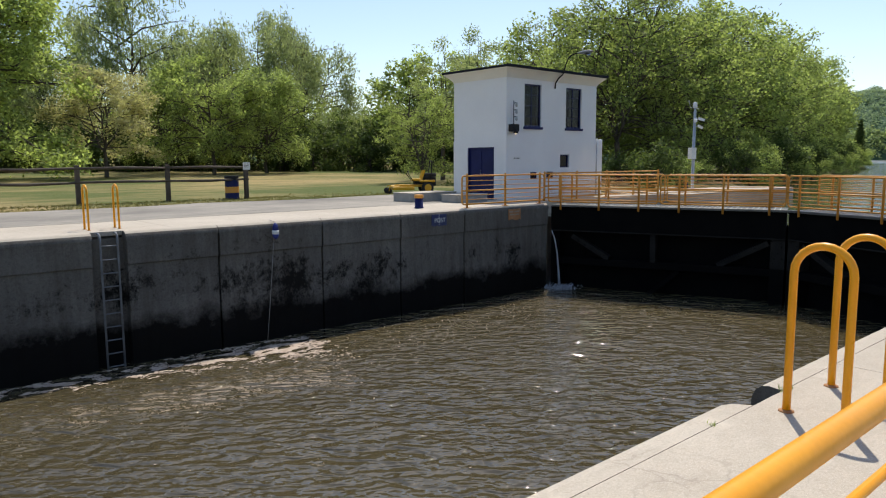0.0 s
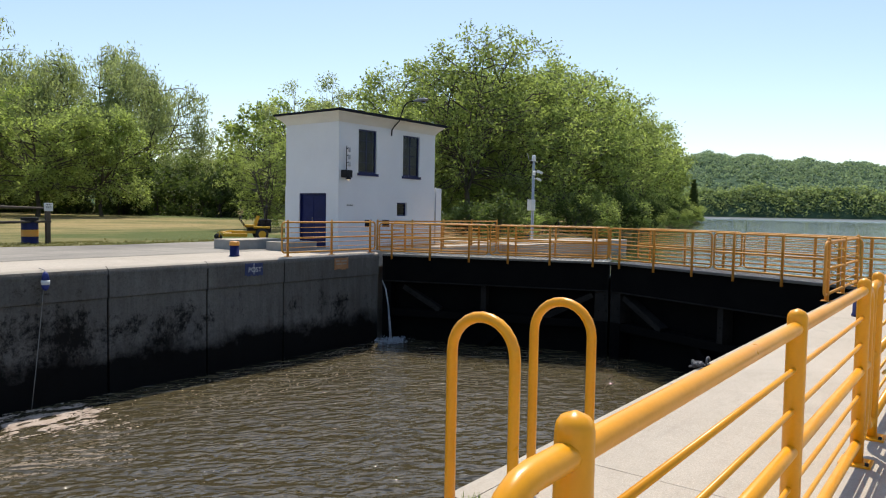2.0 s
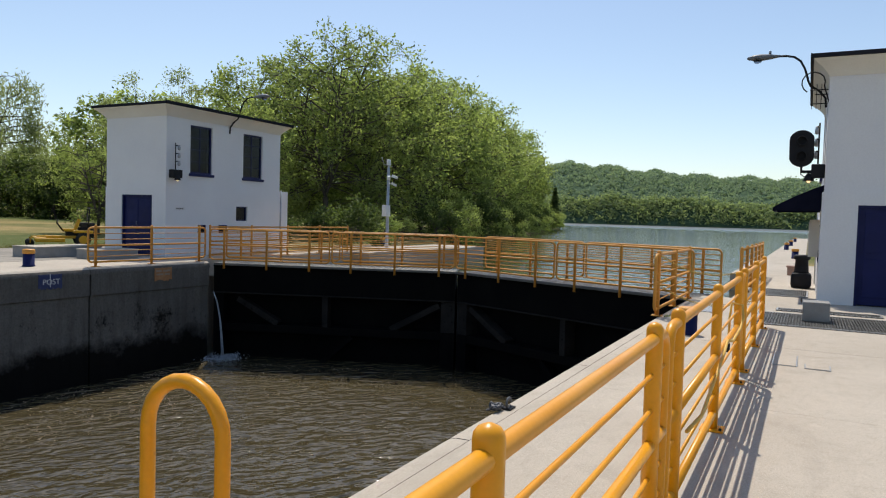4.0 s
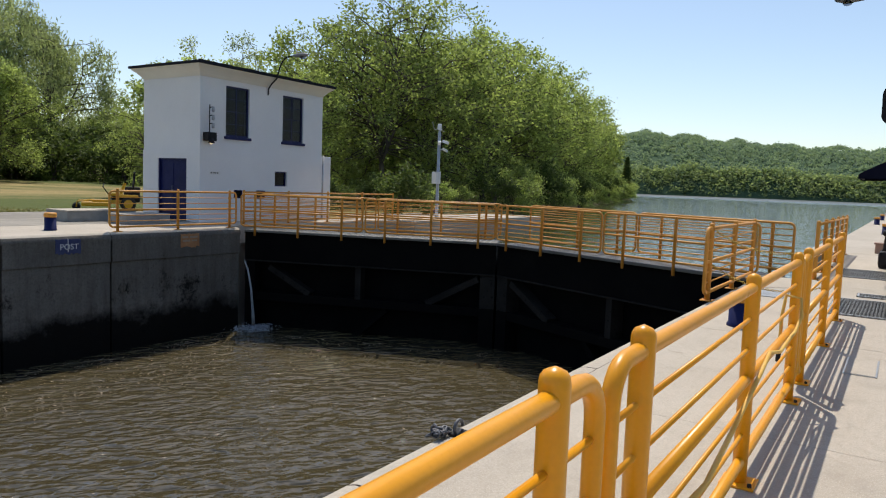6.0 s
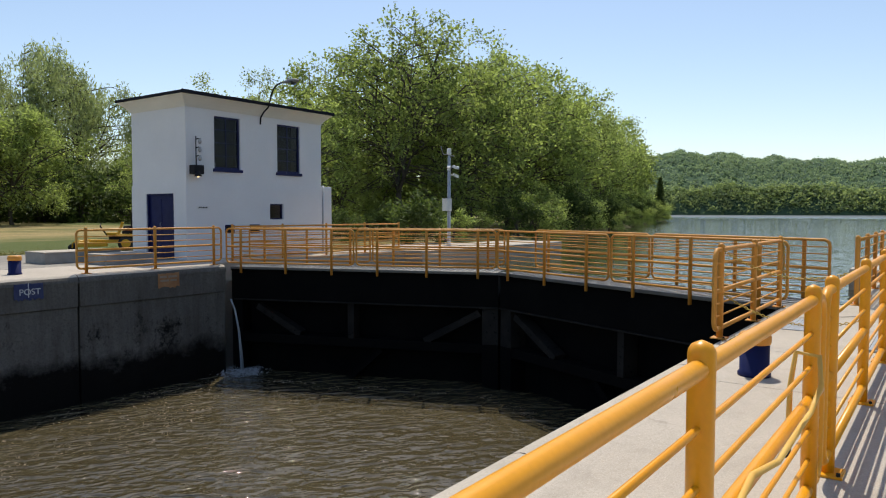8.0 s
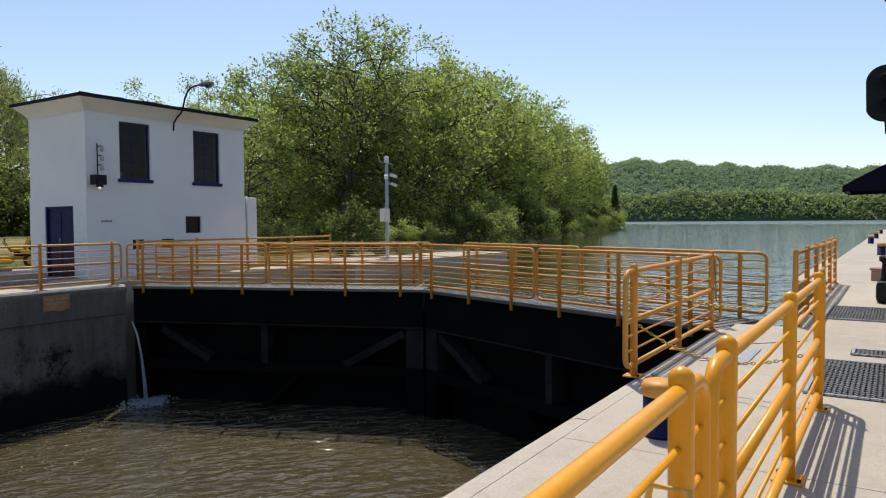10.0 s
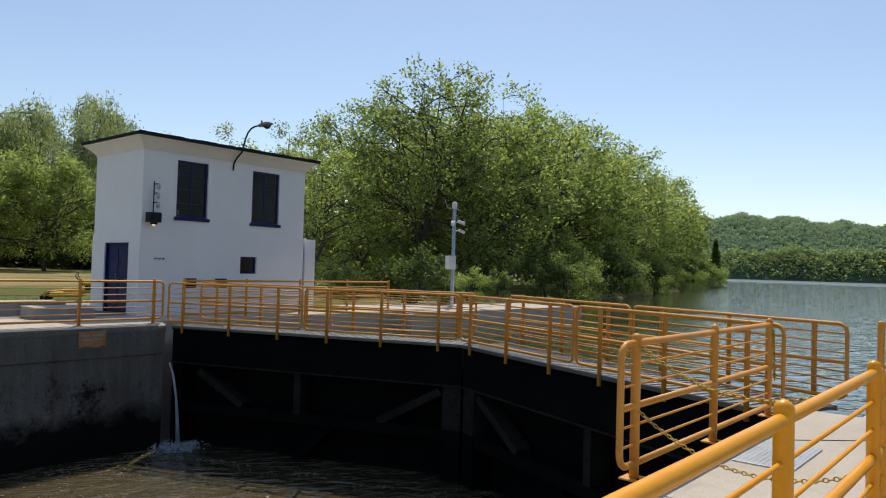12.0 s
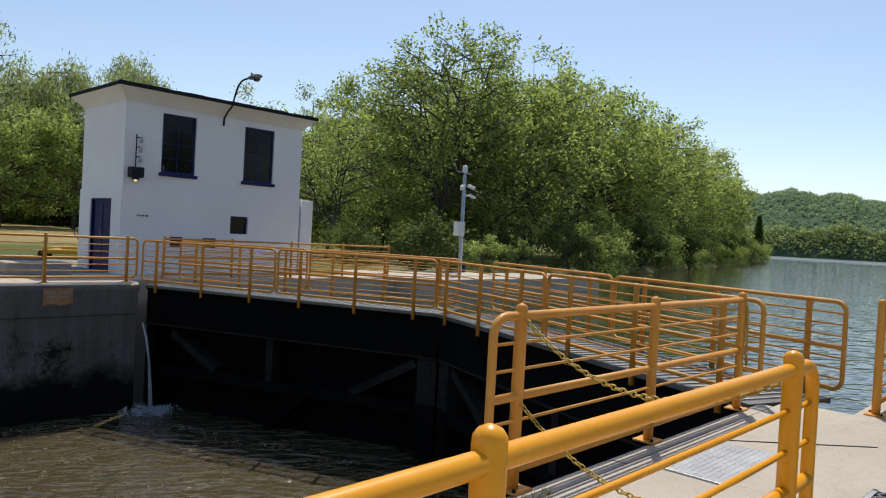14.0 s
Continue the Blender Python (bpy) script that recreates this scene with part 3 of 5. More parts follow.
# ---- lock gate ----
def gate_leaf(side):
    """One mitre leaf with its walkway; its own x axis runs from the hinge to the mitre, y to the chamber."""
    y_h = NEAR_Y - 0.05 if side < 0 else FAR_Y + 0.05
    d = Vector((MITRE[0] - PIVOT_X, MITRE[1] - y_h, 0))
    length = d.length - 0.03
    ang = math.degrees(math.atan2(d.y, d.x))
    root = thing("lock_gate", "black tarred steel lock gate leaf with a grated walkway on top", "lock gate", "lock gate leaves", at=pose(PIVOT_X, y_h, 0, 0, 0, ang))
    s = 1 if side < 0 else -1            # chamber is at +y for the near leaf, at -y for the far one
    L = length

    def bar(name, x0, z0, x1, z1, w, d0, d1, mat, tilt=False):
        bm = B()
        if tilt:
            beam(bm, (x0, s * (d0 + d1) / 2, z0), (x1, s * (d0 + d1) / 2, z1), abs(d1 - d0), w, (0, 0, 1))
        else:
            y0, y1 = sorted((s * d0, s * d1))
            box(bm, x0, y0, z0, x1, y1, z1, 0.012)
        return part(name, bm, mat, root)

    bar("skin_plate", 0.0, -5.8, L, -0.2, 0, -0.55, -0.5, M_STEEL_BLACK)
    bar("top_plate", 0.0, -0.95, L, -0.14, 0, -0.5, 0.0, M_STEEL_BLACK)
    bar("top_flange", 0.0, -0.16, L, -0.12, 0, -0.55, 0.05, M_STEEL_BLACK)
    bar("lower_flange", 0.0, -0.99, L, -0.951, 0, -0.5, 0.035, M_TIMBER_GREY)
    for z in (-2.05, -3.4, -4.6):
        bar("wale", 0.0, z - 0.12, L, z + 0.12, 0, -0.5, -0.05, M_STEEL_BLACK)
    bar("heel_post", 0.0, -5.8, 0.32, -1.0, 0, -0.5, -0.02, M_STEEL_BLACK)
    bar("mitre_post", L - 0.42, -1.93, L, -1.0, 0, -0.5, -0.02, M_TIMBER_GREY)
    bar("lower_mitre_post", L - 0.42, -5.8, L, -1.934, 0, -0.5, -0.02, M_STEEL_BLACK)
    for f in (0.47,):
        bar("upright", L * f - 0.09, -1.94, L * f + 0.09, -1.0, 0, -0.46, -0.03, M_TIMBER_GREY)
    bar("diagonal_brace", L * 0.10, -1.15, L * 0.27, -1.90, 0.17, -0.40, -0.06, M_TIMBER_GREY, True)
    bar("diagonal_brace", L * 0.74, -1.92, L * 0.935, -1.12, 0.17, -0.40, -0.06, M_TIMBER_GREY, True)
    bar("diagonal_brace", L * 0.42, -3.3, L * 0.58, -2.2, 0.15, -0.42, -0.10, M_STEEL_BLACK, True)
    # walkway
    deck = bar("deck", 0.05, -0.10, L, -0.055, 0, -1.12, 0.10, M_GRATE)
    for k in range(46):
        x = 0.2 + k * (L - 0.4) / 45
        bm = B()
        y0, y1 = sorted((s * -1.12, s * 0.10))
        box(bm, x - 0.012, y0, -0.056, x + 0.012, y1, -0.04)
        part("cross_strip", bm, M_GALV, deck)
    for q in (-1.14, 0.12):
        bar("deck_edge", 0.05, -0.115, L, -0.045, 0, q - 0.02, q + 0.02, M_GRATE)
    for q in (-0.95, -0.25):
        for k in range(5):
            x = 0.6 + k * (L - 1.2) / 4
            bar("deck_bracket", x - 0.05, -0.125, x + 0.05, -0.101, 0, q - 0.2, q + 0.2, M_DARK)
    return root, L, ang, y_h, s


for side in (-1, 1):
    root, L, ang, y_h, s = gate_leaf(side)
    base = pose(PIVOT_X, y_h, 0, 0, 0, ang)
    for off in (0.15, -1.17):
        for start, end, posts in ((-0.08, 3.72, (0.39, 1.75, 3.10)), (3.80, L - 0.04, (4.40, 5.75, 7.10))):
            railing(posts, posts[0] - start, end - posts[-1], "sun-faded yellow pipe railing on the gate walkway", group="gate railings", at=base @ pose(0, s * off, 0), mat=M_YELLOW_FADED,
                    top=1.0, low=0.06, post_r=0.035, rail_r=0.025, bar_r=0.010, foot=False, drop=0.22 if off > 0 else 0.12, cap=0.03, off=-s * (0.04 if off > 0 else -0.04), bars=3)


# ---- grab loops and ladders ----
def grab_loop(x, y0, y1, group, label, h=1.01, r=0.024):
    root = thing("grab_loop", label, "grab rail", group, at=pose(x, y0, 0))
    w = y1 - y0
    bm = B()
    tube(bm, [(0, 0, -0.05), (0, 0, 0.4)] + arc((0, w / 2, h - abs(w) / 2), abs(w) / 2, 180, 0, 12, (0, math.copysign(1, w), 0), (0, 0, 1)) + [(0, w, 0.4), (0, w, -0.05)], r, 14)
    part("pipe", bm, M_YELLOW, root)
    for y in (0, w):
        bm = B()
        lathe(bm, [(r + 0.022, 0.0), (r + 0.02, 0.006), (r + 0.001, 0.012)], 14, Matrix.Translation((0, y, 0)))
        part("collar", bm, M_RUSTPATCH, root, "rusted foot of the loop")
    return root


for x in (4.06, 4.76):
    grab_loop(x, 1.77, 1.448, "near grab loops", "yellow pipe grab loop set in the concrete by a ladder")
for x in (4.30, 4.95):
    grab_loop(x, FAR_Y + 0.75, FAR_Y + 1.08, "far grab loops", "yellow pipe grab loop on the far lock wall")


def wall_ladder(x, y, out, label):
    root = thing("wall_ladder", label, "ladder", "lock ladders")
    for dx in (-0.18, 0.18):
        bm = B()
        tube(bm, [(x + dx, y, -3.6), (x + dx, y, -0.25)] + arc((x + dx, y - out * 0.12, -0.15), 0.12, 0, 90, 4, (0, out, 0), (0, 0, 1)) + [(x + dx, y - out * 0.3, -0.03)], 0.024, 8)
        part("rail", bm, M_LADDER, root)
    for k in range(11):
        bm = B()
        tube(bm, [(x - 0.18, y, -0.3 - 0.3 * k), (x + 0.18, y, -0.3 - 0.3 * k)], 0.014, 8)
        part("rung", bm, M_LADDER, root)
    return root


wall_ladder(4.50, FAR_Y + 0.05, -1, "grey steel ladder in a recess of the far lock wall")
wall_ladder(4.22, NEAR_Y - 0.17, 1, "steel ladder in a recess of the lock wall")

# ---- lock houses ----
def quad_frame(bm, x0, z0, x1, z1, t, y0, y1):
    box(bm, x0, y0, z0, x0 + t, y1, z1)
    box(bm, x1 - t, y0, z0, x1, y1, z1)
    box(bm, x0 + t, y0, z1 - t, x1 - t, y1, z1)
    box(bm, x0 + t, y0, z0, x1 - t, y1, z0 + t)


def wall_with_holes(bm, length, z0, z1, thick, holes, front=0.0):
    """A wall along x, outer face at y = 0, body to +y, with rectangular holes (x0, z0, x1, z1) that do not overlap in x."""
    xs = [0.0] + [q for h in sorted(holes) for q in (h[0], h[2])] + [length]
    zs = sorted({z0, z1, *[q for h in holes for q in (h[1], h[3])]})

    def solid(i, k):
        if not (0 <= i < len(xs) - 1 and 0 <= k < len(zs) - 1):
            return False
        x, z = (xs[i] + xs[i + 1]) / 2, (zs[k] + zs[k + 1]) / 2
        return not any(h[0] < x < h[2] and h[1] < z < h[3] for h in holes)

    at = {}

    def v(i, y, k):
        if (i, y, k) not in at:
            at[i, y, k] = bm.verts.new((xs[i], y, zs[k]))
        return at[i, y, k]

    for i in range(len(xs) - 1):
        for k in range(len(zs) - 1):
            if not solid(i, k):
                continue
            a, b = front, thick
            bm.faces.new((v(i, a, k), v(i + 1, a, k), v(i + 1, a, k + 1), v(i, a, k + 1)))
            bm.faces.new((v(i, b, k + 1), v(i + 1, b, k + 1), v(i + 1, b, k), v(i, b, k)))
            if not solid(i - 1, k):
                bm.faces.new((v(i, a, k), v(i, a, k + 1), v(i, b, k + 1), v(i, b, k)))
            if not solid(i + 1, k):
                bm.faces.new((v(i + 1, a, k + 1), v(i + 1, a, k), v(i + 1, b, k), v(i + 1, b, k + 1)))
            if not solid(i, k - 1):
                bm.faces.new((v(i + 1, a, k), v(i, a, k), v(i, b, k), v(i + 1, b, k)))
            if not solid(i, k + 1):
                bm.faces.new((v(i, a, k + 1), v(i + 1, a, k + 1), v(i + 1, b, k + 1), v(i, b, k + 1)))


def lock_house(front_y, side, label):
    """side +1: the house north of the lock, its front to -y; -1: its mirror image to the south."""
    X0, X1, D, TOP = 19.76, 25.40, 2.95, 4.66
    W = X1 - X0
    root = thing("lock_house", label, "lock house", "lock houses", at=pose(X0, front_y, 0) @ Matrix.Diagonal((1, side, 1, 1)))
    win = [(1.02, 2.84, 2.02, 4.49), (3.57, 2.84, 4.61, 4.49)]
    small = (3.2, 1.22, 3.80, 1.75)
    vents = [(1.36, 0.78, 1.72, 1.06), (2.34, 0.78, 2.74, 1.06)]
    # upper storey, with the plinth below slightly proud of it
    bm = B()
    wall_with_holes(bm, W, 2.3, TOP, 0.25, win)
    part("front_wall", bm, M_WHITE, root)
    bm = B()
    wall_with_holes(bm, W, -0.1, 2.3, 0.25, vents + [small], -0.035)
    part("lower_front_wall", bm, M_WHITE, root)
    bm = B()
    box(bm, 0, 0.25, 2.3, 0.25, D, TOP)
    part("side_wall", bm, M_WHITE, root)
    dy0, dy1, dz = 0.62, 2.12, 2.04
    for y0, y1, z0, z1, x1 in ((0.25, dy0, -0.1, 2.3, 0.25), (dy1, D, -0.1, 2.3, 0.25), (dy0, dy1, dz, 2.3, 0.25), (-0.035, 0.25, -0.1, 2.3, 0.0)):
        bm = B()
        box(bm, -0.035, y0, z0, x1, y1, z1)
        part("lower_side_wall", bm, M_WHITE, root)
    bm = B()
    box(bm, W - 0.25, 0.25, -0.1, W, D, TOP)
    part("side_wall", bm, M_WHITE, root)
    bm = B()
    box(bm, 0.25, D - 0.25, -0.1, W - 0.25, D, TOP)
    part("back_wall", bm, M_WHITE, root)
    bm = B()
    box(bm, 0.25, 0.25, 2.2, W - 0.25, D - 0.25, 2.3)
    part("upper_floor", bm, M_BLOCK, root)
    # added dark sheet stands for the unlit room behind the panes
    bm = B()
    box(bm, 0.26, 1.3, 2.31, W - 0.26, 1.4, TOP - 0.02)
    part("inner_partition", bm, M_DARK, root, "added dark sheet standing for the unlit room")
    # door
    bm = B()
    box(bm, 0.06, dy0 + 0.05, 0.02, 0.11, dy1 - 0.05, dz - 0.05, 0.006)
    for k in range(2):
        for z0, z1 in ((0.18, 0.95), (1.08, 1.88)):
            yy = dy0 + 0.14 + k * 0.64
            box(bm, 0.045, yy, z0, 0.06, yy + 0.52, z1, 0.004)
    door = part("door", bm, M_NAVY, root, "navy-blue painted double door")
    bm = B()
    tube(bm, [(0.045, 1.42, 1.0), (0.0, 1.42, 1.0), (0.0, 1.42, 1.12), (0.045, 1.42, 1.12)], 0.009, 8)
    part("handle", bm, M_GALV, door)
    bm = B()
    for a, b, c, d in ((dy0, 0.0, dy0 + 0.05, dz), (dy1 - 0.05, 0.0, dy1, dz), (dy0 + 0.05, dz - 0.05, dy1 - 0.05, dz)):
        box(bm, 0.0, a, b, 0.14, c, d)
    part("door_frame", bm, M_NAVY, root)
    # windows
    for x0, z0, x1, z1 in win:
        bm = B()
        quad_frame(bm, x0, z0, x1, z1, 0.055, 0.06, 0.13)
        w = part("window", bm, M_NAVY, root, "tall navy steel casement window")
        xm = (x0 + x1) / 2
        bars = [(xm - 0.014, 0.075, z0 + 0.05, xm + 0.014, 0.115, z1 - 0.05)]
        bars += [(x0 + 0.05, 0.078, z0 + (z1 - z0) * k / 4 - 0.012, x1 - 0.05, 0.112, z0 + (z1 - z0) * k / 4 + 0.012) for k in range(1, 4)]
        for q in bars:
            bm = B()
            box(bm, *q)
            part("glazing_bar", bm, M_NAVY, w)
        for i in range(2):
            for k in range(4):
                bm = B()
                a = x0 + 0.055 + i * (xm - x0 - 0.04)
                box(bm, a, 0.092, z0 + (z1 - z0) * k / 4 + 0.012, a + (xm - x0 - 0.07), 0.097, z0 + (z1 - z0) * (k + 1) / 4 - 0.012)
                q = part("pane", bm, M_GLASS, w)
                q.rotation_euler = (random.uniform(-0.004, 0.004), 0, random.uniform(-0.006, 0.006))
        bm = B()
        box(bm, x0 - 0.06, -0.06, z0 - 0.10, x1 + 0.06, 0.1, z0 - 0.004, 0.01)
        part("sill", bm, M_NAVY, w)
    bm = B()
    lathe(bm, [(0.05, 0), (0.05, 0.16), (0.035, 0.19)], 12, Matrix.Translation((1.16, 0.2, 2.86)))
    part("jar", bm, M_PALE, root)
    bm = B()
    quad_frame(bm, small[0], small[1], small[2], small[3], 0.045, 0.04, 0.1)
    w = part("window", bm, M_NAVY, root, "small square dark window")
    bm = B()
    box(bm, small[0] + 0.045, 0.07, small[1] + 0.045, small[2] - 0.045, 0.078, small[3] - 0.045)
    part("pane", bm, M_GLASS, w)
    for v in vents:
        bm = B()
        quad_frame(bm, v[0], v[1], v[2], v[3], 0.035, -0.045, 0.02)
        f = part("vent", bm, M_NAVY, root)
        for k in range(4):
            bm = B()
            z = v[1] + 0.05 + k * 0.055
            beam(bm, (v[0] + 0.03, 0.0, z), (v[2] - 0.03, 0.0, z), 0.05, 0.012, (0, -0.5, 1))
            part("slat", bm, M_DARK, f)
        bm = B()
        box(bm, v[0], 0.06, v[1], v[2], 0.08, v[3])
        part("backing", bm, M_DARK, f)
    # coved cornice and flat roof
    bm = B()
    steps = [(0.0, 4.66), (0.03, 4.70), (0.07, 4.76), (0.14, 4.84), (0.22, 4.91), (0.28, 4.955), (0.31, 5.0)]
    rings = [[bm.verts.new(p) for p in ((-o, -o, z), (W + o, -o, z), (W + o, D + o, z), (-o, D + o, z))] for o, z in steps]
    for p, q in zip(rings, rings[1:]):
        for k in range(4):
            bm.faces.new((p[k], p[(k + 1) % 4], q[(k + 1) % 4], q[k]))
    bm.faces.new(rings[-1])
    bm.faces.new(rings[0][::-1])
    part("cornice", bm, M_SOFFIT, root)
    bm = B()
    box(bm, -0.015, -0.015, 4.63, W + 0.015, D + 0.015, 4.66)
    part("string_course", bm, M_WHITE, root)
    bm = B()
    box(bm, -0.36, -0.36, 5.0, W + 0.36, D + 0.36, 5.085, 0.012)
    roof = part("roof", bm, M_ROOF, root, "flat dark roof with an overhanging edge")
    bm = B()
    for k in range(24):
        x = -0.34 + k * (W + 0.68) / 24
        box(bm, x, -0.372, 5.0 + random.uniform(0, 0.01), x + (W + 0.66) / 24, -0.34, 5.09 + random.uniform(0, 0.018))
    part("roof_edge_felt", bm, M_ROOF, roof)
    # pilaster box and downpipe at the lake end
    bm = B()
    box(bm, W, 0.08, -0.1, W + 0.62, 0.9, 2.42, 0.03)
    part("end_buttress", bm, M_WHITE, root)
    bm = B()
    tube(bm, [(W + 0.05, -0.03, 0.0), (W + 0.05, -0.03, 2.45)], 0.035, 8)
    part("downpipe", bm, M_GALV, root)
    # name plate: unreadable
    bm = B()
    box(bm, 0.34, -0.043, 1.55, 0.78, -0.036, 1.66)
    plate = part("plate", bm, M_PALE, root)
    bm = B()
    for k, (a, b) in enumerate(((0.39, 0.45), (0.48, 0.52), (0.54, 0.60), (0.63, 0.70))):
        box(bm, a, -0.047, 1.585, b, -0.044, 1.625)
    part("lettering", bm, M_DARK, plate)
    return root


house_n = lock_house(18.90, 1, "white two-storey lock house with navy door and tall windows")
SOUTH_Y = -0.32
house_s = lock_house(SOUTH_Y, -1, "white two-storey lock house beside the sunlit walkway")


def street_arm(at, side, label):
    """A lamp on a bent arm over the house's roof edge."""
    root = thing("street_lamp", label, "street lamp", "lock lamps", at=at @ Matrix.Diagonal((1, side, 1, 1)))
    bm = B()
    tube(bm, [(0, -0.02, 4.40), (0, -0.04, 4.62), (0.02, -0.18, 4.80), (0.04, -0.37, 4.93), (0.05, -0.42, 5.06), (0.07, -0.50, 5.34), (0.09, -0.60, 5.54), (0.1, -0.74, 5.65), (0.1, -0.92, 5.69), (0.1, -1.15, 5.695)], 0.026, 10)
    part("arm", bm, M_DARK, root)
    bm = B()
    prof = [(0.0, 0.02), (0.10, 0.05), (0.25, 0.085), (0.45, 0.115), (0.62, 0.10), (0.74, 0.055), (0.78, 0.01)]
    pts = [Vector((0.1, -1.02 - q, 5.70 - 0.02 * q)) for q, _ in prof]
    tube(bm, pts, [r for _, r in prof], 14)
    bmesh.ops.scale(bm, vec=(1, 1, 0.72), verts=bm.verts, space=Matrix.Translation((0, 0, -5.70)))
    part("head", bm, M_LAMP, root, "grey cobra-head lantern")
    bm = B()
    lathe(bm, [(0.01, -0.13), (0.07, -0.11), (0.10, -0.06), (0.105, -0.02)], 14, Matrix.Translation((0.1, -1.55, 5.68)))
    smooth(part("lens", bm, M_GLASS, root, "prismatic glass bowl"))
    bm = B()
    lathe(bm, [(0.03, 0), (0.03, 0.07), (0.015, 0.085)], 10, Matrix.Translation((0.1, -1.28, 5.76)))
    part("photocell", bm, M_GALV, root)
    return root


street_arm(pose(22.6, 18.90, 0), 1, "grey street lamp on a bent dark arm above the roof")
street_arm(pose(22.15, SOUTH_Y, 0), -1, "grey street lamp reaching over the walkway from the house")


def lock_signal(at, side, plate, label):
    """Signal bracket: bulbs on a rod above a dark box, one with an oval backing plate."""
    root = thing("lock_signal", label, "signal light", "lock signals", at=at @ Matrix.Diagonal((1, side, 1, 1)))
    bm = B()
    tube(bm, [(0.0, -0.14, 2.9), (0.0, -0.14, 3.78)], 0.017, 8)
    part("rod", bm, M_DARK, root)
    for z in (3.16, 3.42, 3.68):
        bm = B()
        tube(bm, [(0, -0.14, z), (0.07, -0.17, z + 0.03), (0.11, -0.18, z + 0.01)], 0.016, 6)
        b = part("bracket", bm, M_DARK, root)
        bm = B()
        lathe(bm, [(0.025, -0.13), (0.05, -0.10), (0.052, -0.03), (0.04, 0.0), (0.04, 0.04)], 10, Matrix.Translation((0.11, -0.18, z)))
        smooth(part("bulb", bm, M_GALV, b, "grey jar bulb"))
    bm = B()
    box(bm, -0.15, -0.26, 2.62, 0.20, 0.0, 2.90, 0.02)
    part("junction_box", bm, M_DARK, root)
    bm = B()
    lathe(bm, [(0.11, -0.11), (0.075, -0.02), (0.04, 0.05)], 12, Matrix.Translation((-0.05, -0.3, 2.66)))
    part("spot_shade", bm, M_DARK, root)
    bm = B()
    lathe(bm, [(0.02, -0.05), (0.05, 0.0), (0.05, 0.05)], 10, Matrix.Translation((-0.05, -0.3, 2.56)))
    em = Nodes("lit_bulb")
    em.set((0.9, 0.6, 0.3), 0.4)
    em.p.inputs["Emission Color"].default_value = (1.0, 0.72, 0.40, 1)
    em.p.inputs["Emission Strength"].default_value = 1.2
    smooth(part("lit_bulb", bm, em.m, root, "glowing warm bulb"))
    if plate:
        bm = B()
        tube(bm, [(0.0, -0.1, 2.75), (0.0, -0.45, 2.75), (0.0, -0.45, 2.95)], 0.035, 8)
        part("support_arm", bm, M_DARK, root)
        bm = B()
        oval = [(0.24 * math.cos(a), 0.17 * (1 if math.sin(a) > 0 else -1) + 0.22 * math.sin(a)) for a in [2 * math.pi * k / 24 for k in range(24)]]
        a = [bm.verts.new((-0.06, -0.46 + u, 3.24 + v)) for u, v in oval]
        b = [bm.verts.new((0.05, -0.46 + u * 0.9, 3.24 + v * 0.94)) for u, v in oval]
        for k in range(24):
            bm.faces.new((a[k], a[(k + 1) % 24], b[(k + 1) % 24], b[k]))
        bm.faces.new(a[::-1])
        bm.faces.new(b)
        bmesh.ops.recalc_face_normals(bm, faces=bm.faces)
        part("backing_plate", bm, M_DARK, root, "matt black oval backing plate")
        for z in (3.08, 3.40):
            bm = B()
            lathe(bm, [(0.095, 0.0), (0.1, 0.12), (0.085, 0.12), (0.08, 0.0)], 16, Matrix.Translation((-0.05, -0.46, z)) @ Matrix.Rotation(radians(-90), 4, "Y"))
            part("hood", bm, M_DARK, root)
        bm = B()
        tube(bm, [(0.0, -0.45, 2.95), (0, -0.46, 2.70), (0, -0.3, 2.58), (0, -0.05, 2.66)], 0.012, 6)
        part("cable", bm, M_DARK, root)
    return root


lock_signal(pose(20.02, 18.90, 0), 1, False, "dark signal bracket with jar bulbs on the white wall")
lock_signal(pose(20.15, SOUTH_Y, 0), -1, True, "black oval signal plate and jar bulbs on the wall")

# awning and wall clutter on the south house
aw = thing("awning", "navy-black fabric awning on a thin frame", "awning")
bm = B()
prof = [(SOUTH_Y, 2.46), (SOUTH_Y + 0.16, 2.40), (SOUTH_Y + 0.50, 2.24), (SOUTH_Y + 0.80, 2.08), (SOUTH_Y + 0.96, 1.98), (SOUTH_Y + 0.96, 1.90)]
xa, xb = 20.0, 21.6
ra = [bm.verts.new((xa, y, z)) for y, z in prof]
rb = [bm.verts.new((xb, y, z)) for y, z in prof]
for k in range(len(prof) - 1):
    bm.faces.new((ra[k], rb[k], rb[k + 1], ra[k + 1]))
bw = bm.verts.new((xa, SOUTH_Y, 1.92))
bw2 = bm.verts.new((xb, SOUTH_Y, 1.92))
bm.faces.new([bw] + ra)
bm.faces.new(([bw2] + rb)[::-1])
part("canopy", bm, M_AWNING, aw)
bm = B()
tube(bm, [(xa + 0.02, SOUTH_Y, 1.93), (xa + 0.02, SOUTH_Y + 0.94, 1.93), (xb, SOUTH_Y + 0.94, 1.93)], 0.014, 8)
part("frame", bm, M_DARK, aw)
wb = thing("wall_cabinet", "beige metal cabinet fixed to the white wall", "cabinet")
bm = B()
box(bm, 21.4, SOUTH_Y, 0.9, 21.9, SOUTH_Y + 0.24, 1.75, 0.015)
part("body", bm, M_SOFFIT, wb)
bm = B()
box(bm, 21.44, SOUTH_Y + 0.24, 0.95, 21.86, SOUTH_Y + 0.252, 1.70, 0.004)
part("door", bm, M_SOFFIT, wb)
